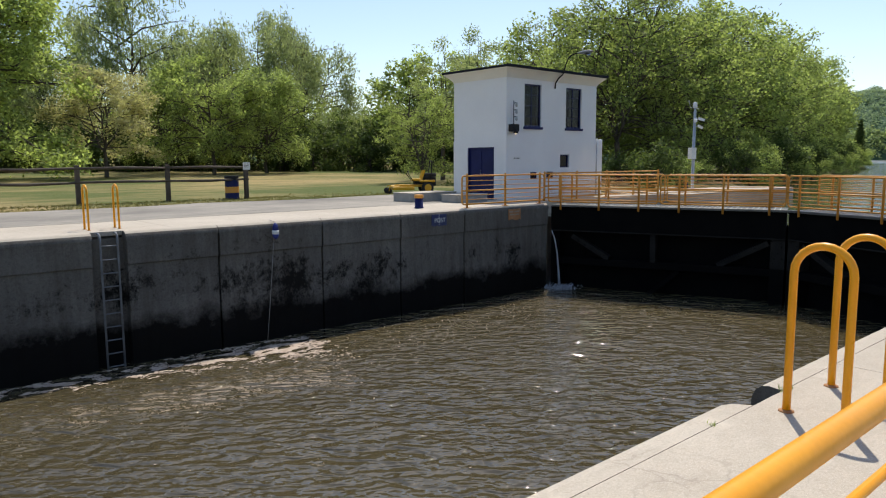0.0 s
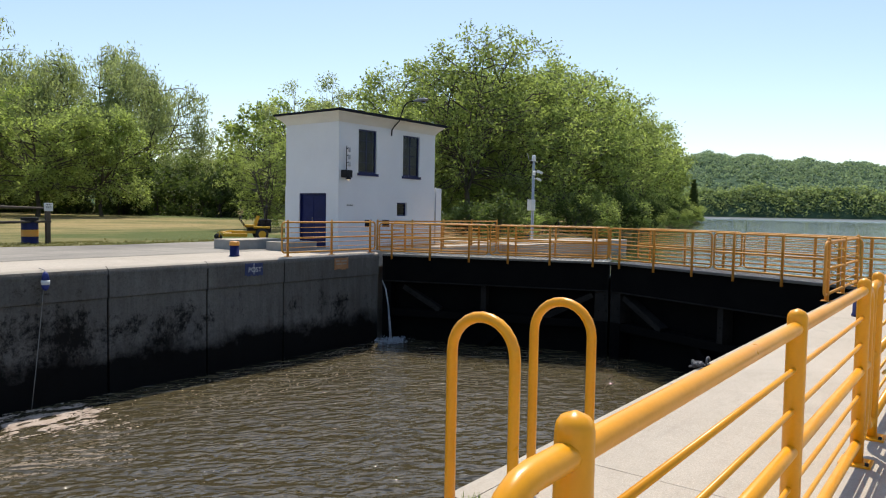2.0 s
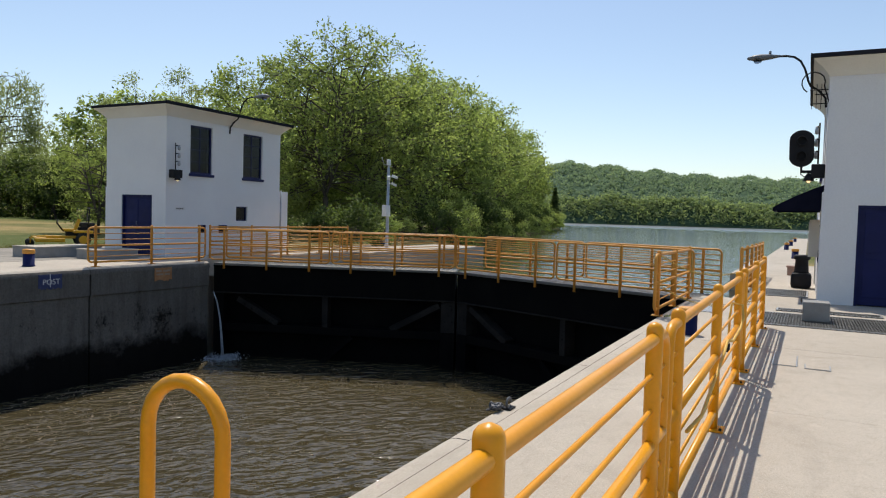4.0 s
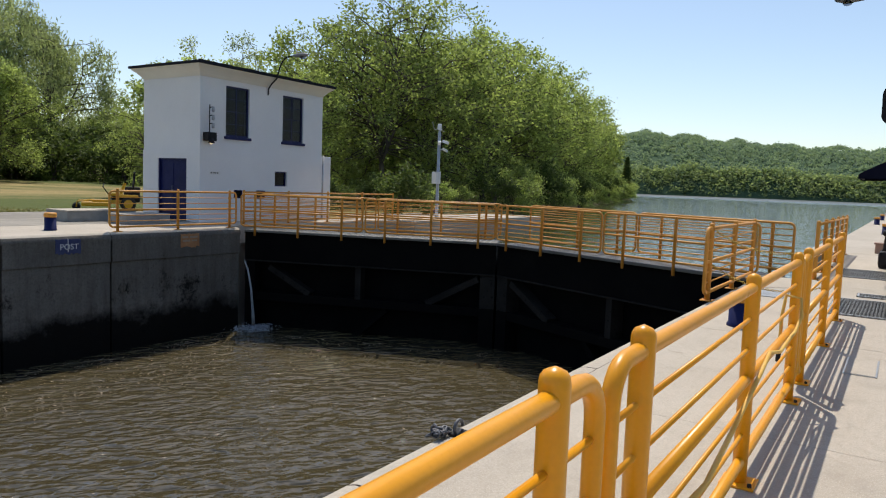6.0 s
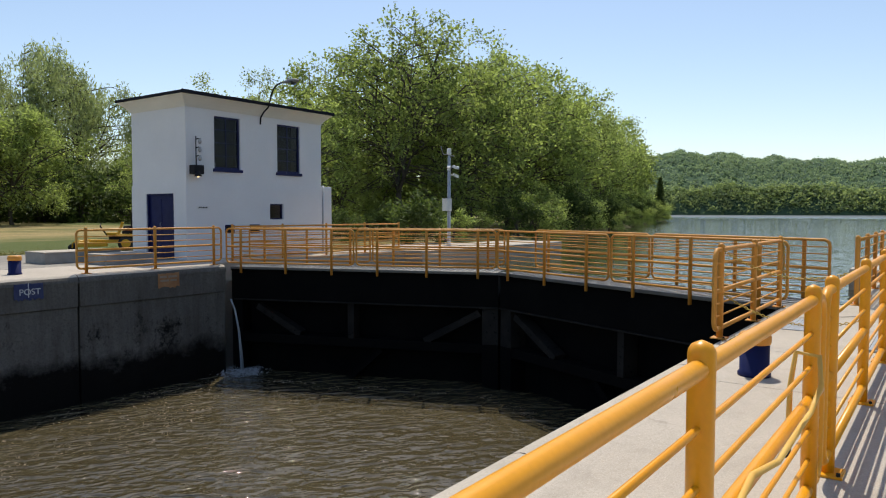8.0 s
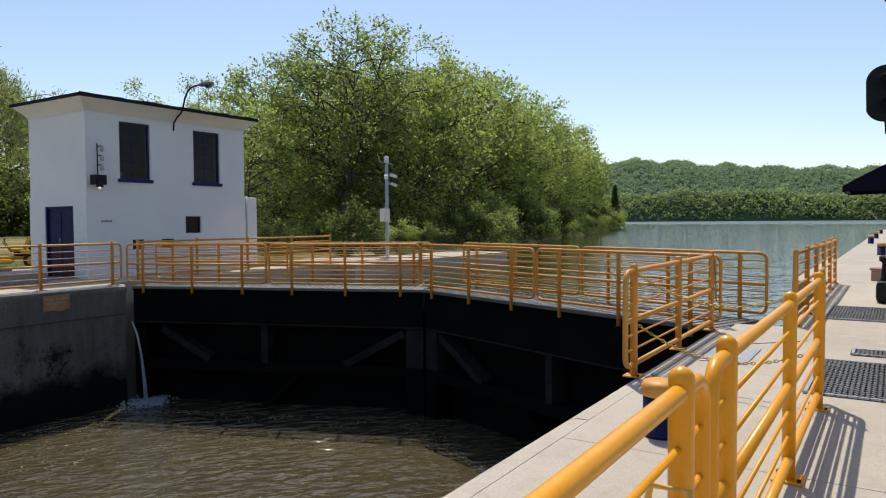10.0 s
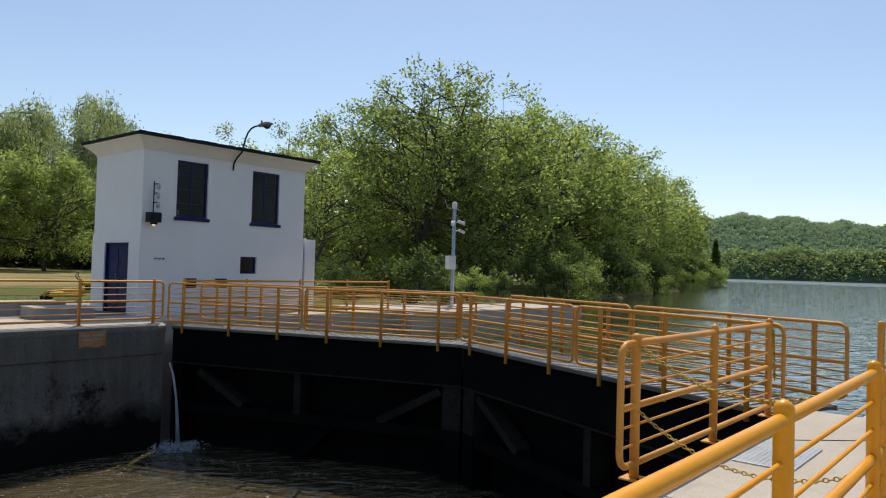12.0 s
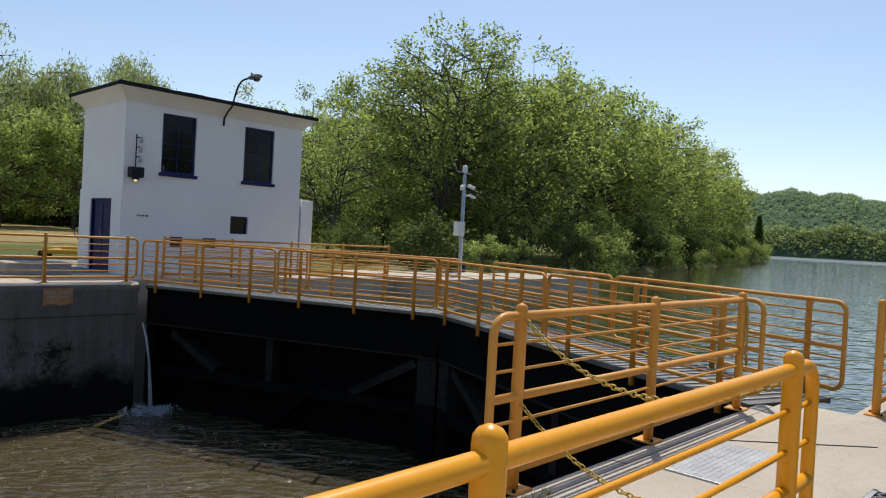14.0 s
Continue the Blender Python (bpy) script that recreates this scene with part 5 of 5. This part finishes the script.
def link_chain(name, pts, label, mat, r=0.006, ln=0.045):
    """A chain of oval links along a curve."""
    root = thing(name, label, "chain", "chains")
    pts = [Vector(p) for p in pts]
    length = sum((b - a).length for a, b in zip(pts, pts[1:]))
    n = int(length / (ln * 0.78))
    bm = B()
    along = [0.0]
    for a, b in zip(pts, pts[1:]):
        along.append(along[-1] + (b - a).length)
    for k in range(n):
        s = length * (k + 0.5) / n
        i = max(0, min(len(pts) - 2, sum(1 for q in along if q <= s) - 1))
        f = (s - along[i]) / max(1e-6, along[i + 1] - along[i])
        p = pts[i].lerp(pts[i + 1], f)
        d = (pts[i + 1] - pts[i]).normalized()
        u = d.cross(Vector((0, 0, 1)))
        u = u.normalized() if u.length > 0.01 else Vector((1, 0, 0))
        w = d.cross(u) if k % 2 else u
        ring = [p + d * (ln / 2) * math.cos(q) + w * (ln * 0.3) * math.sin(q) for q in [2 * math.pi * j / 8 for j in range(8)]]
        tube(bm, ring, r, 4, True)
    tagged(part("link_run", bm, mat, root), kind="stuff")
    return root


def sag(a, b, drop, n=16):
    a, b = Vector(a), Vector(b)
    return [a.lerp(b, k / n) - Vector((0, 0, drop * 4 * (k / n) * (1 - k / n))) for k in range(n + 1)]


link_chain("safety_chain", sag((15.38, 2.11, 1.02), (15.0, 0.54, 0.97), 0.24, 20), "yellow plastic-coated safety chain hanging across the opening", M_CHAIN, 0.005, 0.042)
link_chain("safety_chain", sag((15.38, 2.11, 0.52), (15.0, 0.54, 0.45), 0.22, 20), "yellow safety chain hanging low across the opening", M_CHAIN, 0.005, 0.042)
link_chain("safety_chain", [(18.80, 2.09, 1.0), (18.79, 2.08, 0.8), (18.80, 2.08, 0.55), (18.81, 2.07, 0.42), (18.83, 2.08, 0.55), (18.82, 2.09, 0.95)], "yellow safety chain looped on the corner post", M_CHAIN, 0.005, 0.042)
pile = [(8.42 + 0.08 * math.cos(k * 1.1) * (1 - k / 30), 2.10 + 0.045 * math.sin(k * 1.7), 0.012 + 0.010 * (k % 4)) for k in range(26)]
link_chain("chain_heap", pile, "rusty dark chain heaped on the coping", M_CLEAT, 0.007, 0.05)
ring = thing("mooring_ring", "small dark iron ring fixed to the coping", "ring", at=pose(8.52, 2.03, 0))
bm = B()
tube(bm, arc((0, 0, 0.045), 0.045, 0, 330, 14), 0.010, 8)
part("ring", bm, M_CLEAT, ring)
bm = B()
box(bm, -0.06, -0.04, 0.0, 0.06, 0.04, 0.016, 0.004)
part("foot", bm, M_DARK, ring)

# yellow hose draped on the walkway railing
hose = thing("hose", "pale yellow hose draped along the railing", "hose")
bm = B()
hp = [(7.25, 0.47, 0.40), (7.8, 0.46, 0.36), (8.4, 0.46, 0.46), (8.9, 0.45, 0.58), (9.25, 0.46, 0.625), (9.6, 0.45, 0.57), (10.0, 0.44, 0.60), (10.3, 0.45, 0.585), (10.5, 0.44, 0.66), (10.58, 0.46, 0.78), (10.52, 0.55, 0.80), (10.46, 0.56, 0.66), (10.40, 0.555, 0.42)]
tube(bm, hp, 0.012, 8)
smooth(part("hose", bm, M_ROPE, hose))
bm = B()
tube(bm, [(10.40, 0.555, 0.42), (10.39, 0.556, 0.34)], 0.016, 8)
part("nozzle", bm, M_DARK, hose)

# rope and buoy on the far wall
rope = thing("rope", "thin grey rope hanging down the lock wall", "rope")
bm = B()
tube(bm, [(8.46, FAR_Y + 0.25, 0.03), (8.45, FAR_Y - 0.03, 0.0), (8.43, FAR_Y - 0.035, -0.4), (8.36, FAR_Y - 0.02, -1.2), (8.25, FAR_Y - 0.03, -2.2), (8.14, FAR_Y - 0.06, -3.05)], 0.009, 6)
smooth(part("strand", bm, M_ROPE_GREY, rope))
buoy = thing("buoy", "blue and white float tied at the wall top", "buoy")
bm = B()
lathe(bm, [(0.02, -0.44), (0.06, -0.40), (0.085, -0.31)], 16, Matrix.Translation((8.43, FAR_Y - 0.13, 0)))
part("lower_end", bm, M_BLUE, buoy)
bm = B()
lathe(bm, [(0.085, -0.31), (0.09, -0.26), (0.085, -0.21)], 16, Matrix.Translation((8.43, FAR_Y - 0.13, 0)))
part("band", bm, M_PALE, buoy, "white band")
bm = B()
lathe(bm, [(0.085, -0.21), (0.06, -0.08), (0.02, -0.02)], 16, Matrix.Translation((8.43, FAR_Y - 0.13, 0)))
part("upper_end", bm, M_BLUE, buoy)


def painted_sign(x0, x1, z0, z1, field, bars, ink, label):
    root = thing("wall_sign", label, "sign", "wall signs")
    bm = B()
    n = 14
    top = [bm.verts.new((x0 + (x1 - x0) * k / n, FAR_Y - 0.004, z1 + random.uniform(-0.015, 0.01))) for k in range(n + 1)]
    bot = [bm.verts.new((x0 + (x1 - x0) * k / n + random.uniform(-0.01, 0.01), FAR_Y - 0.004, z0 + random.uniform(-0.03, 0.03))) for k in range(n + 1)]
    for k in range(n):
        bm.faces.new((bot[k], bot[k + 1], top[k + 1], top[k]))
    ext = bmesh.ops.extrude_face_region(bm, geom=list(bm.faces))
    bmesh.ops.translate(bm, vec=(0, 0.02, 0), verts=[v for v in ext["geom"] if isinstance(v, bmesh.types.BMVert)])
    bmesh.ops.recalc_face_normals(bm, faces=bm.faces)
    p = part("painted_field", bm, field, root)
    for a, b, c, d in bars:
        bm = B()
        box(bm, x0 + (x1 - x0) * a, FAR_Y - 0.008, z0 + (z1 - z0) * b, x0 + (x1 - x0) * c, FAR_Y - 0.0045, z0 + (z1 - z0) * d)
        part("stroke", bm, ink, p)
    return root


sign = painted_sign(13.76, 14.36, -0.46, -0.12, M_BLUE_FADED, [(0.475, 0.10, 0.505, 1.02)], M_PALE, "faded blue painted patch with white lettering on the lock wall")
for word, x in (("PO", 13.85), ("ST", 14.10)):
    curve = bpy.data.curves.new("lettering", "FONT")
    curve.body, curve.size, curve.extrude = word, 0.19, 0.002
    probe = bpy.data.objects.new("probe", curve)
    me = bpy.data.meshes.new_from_object(probe)
    bpy.data.objects.remove(probe)
    me.materials.clear()
    me.materials.append(M_PALE)
    ob = new("lettering", me)
    ob.parent = sign
    ob.matrix_basis = pose(x, FAR_Y - 0.022, -0.36, 90, 0, 0)
painted_sign(17.16, 17.76, -0.48, -0.11, M_RUSTPATCH, [(0.08, 0.68, 0.4, 0.82), (0.48, 0.68, 0.9, 0.82), (0.1, 0.42, 0.5, 0.55), (0.58, 0.42, 0.88, 0.55)], M_INK, "weathered orange-red painted notice on the lock wall")

# ---- leak and foam on the chamber water ----
leak = thing("water_leak", "thin white jet of water leaking past the gate", "leak")
rng = np.random.default_rng(9)
for k in range(5):
    bm = B()
    o = rng.normal(size=2) * 0.014
    pts = [(19.30 + o[0] * 0.3, FAR_Y - 0.10 + o[1] * 0.3, -0.95), (19.36 + o[0], FAR_Y - 0.20, -1.25), (19.42 + o[0], FAR_Y - 0.28 + o[1], -1.8), (19.46 + o[0] * 1.6, FAR_Y - 0.33 + o[1] * 1.3, -2.5), (19.48 + o[0] * 2, FAR_Y - 0.36 + o[1] * 2, LOW)]
    tube(bm, pts, [0.012, 0.007, 0.006, 0.008, 0.011], 6)
    smooth(part("jet", bm, M_SPRAY, leak))
n = 320
cs = np.stack([19.45 + rng.normal(size=n) * 0.26, FAR_Y - 0.42 + rng.normal(size=n) * 0.24, LOW + 0.01 + np.abs(rng.normal(size=n)) * 0.05], axis=1)
tagged(leaf_cloud("splash", cs, 0.03, 4, 0.03, M_SPRAY, leak, rng), kind="stuff")


def flakes(name, label, pts, sizes, rng):
    """Thin irregular flakes of foam lying on the water."""
    root = thing(name, label, "foam", kind="stuff")
    bm = B()
    for (x, y), s in zip(pts, sizes):
        n = int(rng.integers(5, 8))
        a0 = rng.uniform(0, 6.28)
        st = rng.uniform(1.0, 2.4)
        z = LOW + 0.012 + rng.uniform(0, 0.008)
        rim = []
        for k in range(n):
            a = a0 + 2 * math.pi * k / n
            r = s * rng.uniform(0.55, 1.2)
            rim.append(bm.verts.new((x + r * math.cos(a) * st, y + r * math.sin(a) * 0.8, z)))
        tip = bm.verts.new((x, y, z + s * 0.25))
        for k in range(n):
            bm.faces.new((rim[k], rim[(k + 1) % n], tip))
    part("flakes", bm, M_FOAM, root)
    return root


rng = np.random.default_rng(12)
pts, sz = [], []
for k in range(9000):
    x = rng.uniform(1.4, 9.0) if k % 3 else rng.normal(7.8, 0.75)
    t = (x - 2.0) / 7.4
    mid = 15.95 - 0.9 * max(0, min(1, t)) ** 1.3
    wid = 0.13 + 0.47 * max(0.0, min(1.0, t)) * (1 if x < 9.1 else 0.4)
    y = mid + rng.normal() * wid
    clump = noise.noise(Vector((x * 2.2, y * 4.0, 3.0)))
    if clump < -0.12 + 0.25 * (1 - min(1, max(0, t))) or y > FAR_Y - 0.06 or x > 9.15 + 0.5 * noise.noise(Vector((y * 3.0, 1.0, 0.0))):
        continue
    pts.append((x, y))
    sz.append(rng.uniform(0.006, 0.032) * (1 + max(0, clump)))
flakes("foam_patch", "cream scum and foam drifting along the lock wall", pts, sz, rng)
pts, sz = [], []
for k in range(1700):
    q = rng.uniform()
    if q < 0.45:
        f = rng.uniform()
        s = 1 if rng.uniform() < 0.55 else -1
        x, y = PIVOT_X + f * (MITRE[0] - PIVOT_X) - 0.55 - abs(rng.normal()) * 0.35, (FAR_Y - 0.3 if s > 0 else NEAR_Y + 0.3) + f * (MITRE[1] - (FAR_Y if s > 0 else NEAR_Y))
        if noise.noise(Vector((x * 1.5, y * 1.5, 0))) < 0.0:
            continue
    elif q < 0.93:
        x, y = rng.uniform(0, 19), FAR_Y - 0.25 - abs(rng.normal()) * 1.0
    else:
        x, y = rng.uniform(3, 19), rng.uniform(3.5, 15.5)
    pts.append((x, y))
    sz.append(rng.uniform(0.004, 0.017))
flakes("foam_flecks", "scattered white flecks of foam on the water", pts, sz, rng)

# ---- far apron: mower, blocks, bin, fence, mast ----
for x0, y0, x1, y1, h in ((16.2, 20.25, 18.4, 21.4, 0.34), (17.05, 18.66, 18.5, 19.6, 0.30)):
    root = thing("concrete_box", "low grey concrete curb box with a pale top", "curb box", "curb boxes")
    bm = B()
    box(bm, x0, y0, 0.0, x1, y1, h - 0.03, 0.015)
    part("body", bm, M_BLOCK, root)
    bm = B()
    box(bm, x0 - 0.01, y0 - 0.01, h - 0.03, x1 + 0.01, y1 + 0.01, h, 0.01)
    part("lid", bm, M_TOP, root)

mower = thing("ride_on_mower", "yellow zero-turn ride-on mower parked on the grass", "mower", at=pose(21.75, 26.9, -0.05, 0, 0, 150))
bm = B()
box(bm, 0.1, -0.62, 0.18, 1.15, 0.62, 0.34, 0.05)
deck = part("mowing_deck", bm, M_MOWER, mower)
bm = B()
box(bm, -0.75, -0.3, 0.32, 0.75, 0.3, 0.44, 0.03)
part("chassis", bm, M_MOWER, mower)
bm = B()
box(bm, -1.0, -0.36, 0.36, -0.42, 0.36, 0.80, 0.06)
part("engine", bm, M_DARK, mower)
bm = B()
box(bm, -0.35, -0.27, 0.60, 0.15, 0.27, 0.72, 0.05)
seat = part("seat", bm, M_MOWER, mower)
bm = B()
beam(bm, (-0.30, 0, 0.70), (-0.45, 0, 1.12), 0.48, 0.10, (1, 0, 0.4))
part("backrest", bm, M_MOWER, seat)
bm = B()
box(bm, -0.38, -0.24, 0.42, 0.05, 0.24, 0.60, 0.02)
part("seat_pan", bm, M_DARK, mower)
for s in (-1, 1):
    bm = B()
    lathe(bm, [(0.20, -0.13), (0.28, -0.11), (0.29, 0.0), (0.28, 0.11), (0.20, 0.13)], 20, pose(-0.55, s * 0.52, 0.29, 90, 0, 0))
    w = part("rear_wheel", bm, M_TYRE, mower)
    bm = B()
    lathe(bm, [(0.17, -0.135), (0.17, 0.135)], 16, pose(-0.55, s * 0.52, 0.29, 90, 0, 0))
    part("hub", bm, M_MOWER, w)
    bm = B()
    lathe(bm, [(0.10, -0.07), (0.145, -0.05), (0.15, 0.0), (0.145, 0.05), (0.10, 0.07)], 16, pose(1.32, s * 0.42, 0.15, 90, 0, 0))
    w = part("caster_wheel", bm, M_TYRE, mower)
    bm = B()
    tube(bm, [(1.32, s * 0.5, 0.15), (1.3, s * 0.5, 0.33), (1.22, s * 0.42, 0.38), (0.7, s * 0.28, 0.42)], 0.025, 8)
    part("fork", bm, M_MOWER, w)
    bm = B()
    tube(bm, [(0.12, s * 0.3, 0.6), (0.36, s * 0.32, 0.95), (0.33, s * 0.12, 1.08)], 0.018, 8)
    part("control_lever", bm, M_DARK, mower)
    bm = B()
    box(bm, -0.92, s * 0.30, 0.56, -0.18, s * 0.62, 0.66, 0.04)
    part("fender", bm, M_MOWER, mower)
bm = B()
box(bm, -1.02, -0.30, 0.80, -0.46, 0.30, 0.98, 0.06)
part("engine_hood", bm, M_TYRE, mower)
bm = B()
tube(bm, [(-0.72, -0.34, 0.5), (-0.80, -0.34, 1.45)] + arc((-0.80, -0.22, 1.45), 0.12, 180, 90, 4, (0, 1, 0), (0, 0, 1)) + arc((-0.80, 0.22, 1.45), 0.12, 90, 0, 4, (0, 1, 0), (0, 0, 1)) + [(-0.72, 0.34, 0.5)], 0.026, 10)
part("roll_bar", bm, M_DARK, mower)

drum = thing("litter_bin", "banded navy and yellow drum litter bin by the fence", "bin", at=pose(13.15, 28.75, -0.05))
for z0, z1, mt, r in ((0.0, 0.26, M_NAVY, 0.29), (0.26, 0.52, M_YELLOW_FADED, 0.293), (0.52, 0.80, M_NAVY, 0.29), (0.80, 0.98, M_DARK, 0.30)):
    bm = B()
    lathe(bm, [(r, z0), (r + 0.008, z0 + 0.02), (r, z0 + 0.04), (r, z1 - 0.03), (r + 0.006, z1)], 20)
    part("band", bm, mt, drum)
fence = thing("fence", "weathered dark split-rail wooden fence along the lawn", "fence")
fx = [-19 + 3.3 * k for k in range(11)]
for k, x in enumerate(fx):
    x = x - 0.3
    y = 28.6 + 0.15 * math.sin(k)
    bm = B()
    box(bm, x - 0.08, y - 0.08, -0.2, x + 0.08, y + 0.08, 1.42, 0.02)
    part("post", bm, M_WOOD, fence)
    if k < len(fx) - 1:
        x2, y2 = fx[k + 1] - 0.3, 28.6 + 0.15 * math.sin(k + 1)
        for z in (0.78, 1.30):
            bm = B()
            m = ((x + x2) / 2, (y + y2) / 2 - 0.03, z + random.uniform(-0.04, 0.02))
            tube(bm, [(x - 0.1, y - 0.05, z), m, (x2 + 0.1, y2 - 0.05, z + random.uniform(-0.02, 0.02))], [0.045, 0.06, 0.045], 6)
            part("rail", bm, M_WOOD, fence)
notice = thing("notice_board", "small white notice on a fence post", "notice", at=pose(13.70, 28.45, 0))
bm = B()
box(bm, -0.16, -0.03, 1.18, 0.16, 0.0, 1.50, 0.004)
sheet = part("sheet", bm, M_PALE, notice)
for z in (1.42, 1.36, 1.30):
    bm = B()
    box(bm, -0.11, -0.034, z, 0.10, -0.0305, z + 0.018)
    part("text_bar", bm, M_DARK, sheet)

mast = thing("camera_mast", "grey steel mast with cameras and a control box", "mast", at=pose(32.75, 18.35, 0))
bm = B()
lathe(bm, [(0.14, 0.0), (0.14, 0.03), (0.075, 0.04), (0.07, 3.9), (0.05, 3.95), (0.05, 4.1)], 14)
part("pole", bm, M_GALV, mast)
bm = B()
box(bm, -0.42, -0.17, 1.55, -0.02, 0.07, 2.10, 0.015)
cb = part("control_box", bm, M_PALE, mast, "light grey control box")
bm = B()
box(bm, -0.40, -0.178, 1.58, -0.04, -0.17, 2.07, 0.004)
part("door", bm, M_PALE, cb)
for z, d, s in ((3.45, (-0.32, -0.22), 1.0), (3.15, (0.36, -0.1), 0.7), (3.5, (0.05, -0.3), 0.8)):
    bm = B()
    tube(bm, [(0, 0, z), (d[0], d[1], z)], 0.02, 6)
    arm = part("arm", bm, M_GALV, mast)
    bm = B()
    v = Vector((d[0], d[1], 0)).normalized()
    beam(bm, Vector((d[0], d[1], z + 0.04)) - v * 0.12, Vector((d[0], d[1], z - 0.06)) + v * 0.22 * s, 0.14 * s, 0.15 * s)
    part("camera_housing", bm, M_PALE, arm, "white camera housing")
bm = B()
lathe(bm, [(0.10, 4.05), (0.11, 4.1), (0.09, 4.32), (0.06, 4.34)], 12)
part("top_sensor", bm, M_PALE, mast)
bm = B()
tube(bm, [(0.4, 0, 4.02), (-0.45, 0, 4.06), (-0.62, 0, 4.38)], 0.016, 6)
part("crossbar", bm, M_GALV, mast)
pad = thing("concrete_pad", "pale concrete footing pad round the mast", "pad")
bm = B()
box(bm, 28.25, 17.6, -0.1, 34.6, 20.6, 0.03, 0.02)
part("slab", bm, M_TOP, pad)


# ---- tufts along the lawn's edge and weeds on the coping ----
def tufts(name, label, spots, rng, h, mat):
    root = thing(name, label, "grass", kind="stuff")
    vs, fs = [], []
    for x, y, z in spots:
        for k in range(7):
            a, l = rng.uniform(0, 6.28), h * rng.uniform(0.5, 1.3)
            d = np.array([math.cos(a), math.sin(a)])
            px, py = x + rng.normal() * h * 0.35, y + rng.normal() * h * 0.35
            w = l * 0.09
            i = len(vs)
            vs += [(px - d[1] * w, py + d[0] * w, z), (px + d[1] * w, py - d[0] * w, z), (px + d[0] * l * 0.5, py + d[1] * l * 0.5, z + l)]
            fs.append((i, i + 1, i + 2))
    me = bpy.data.meshes.new("blades")
    me.from_pydata(vs, [], fs)
    me.materials.append(mat)
    ob = new("blades", me)
    ob.parent = root
    return root


rng = np.random.default_rng(4)
spots = []
for k in range(2600):
    x = rng.uniform(-8, 25)
    y = 25.6 + abs(rng.normal()) * 1.6
    spots.append((x, y, -0.06))
for k in range(900):
    x = rng.uniform(-6, 16)
    spots.append((x, 28.6 + rng.normal() * 0.25, -0.06))
tufts("lawn_tufts", "uneven tufts of grass at the lawn's edge", spots, rng, 0.075, M_TUFT)
weeds = [(4.46 + rng.normal() * 0.04, 1.93 + rng.normal() * 0.03, 0.0) for k in range(10)] + [(15.42 + rng.normal() * 0.08, 1.98 + rng.normal() * 0.04, 0.0) for k in range(14)] + [(3.5 + rng.normal() * 0.03, 1.955, -0.005) for k in range(3)]
tufts("weeds", "small weeds growing in the coping joints", weeds, rng, 0.03, M_LEAF)
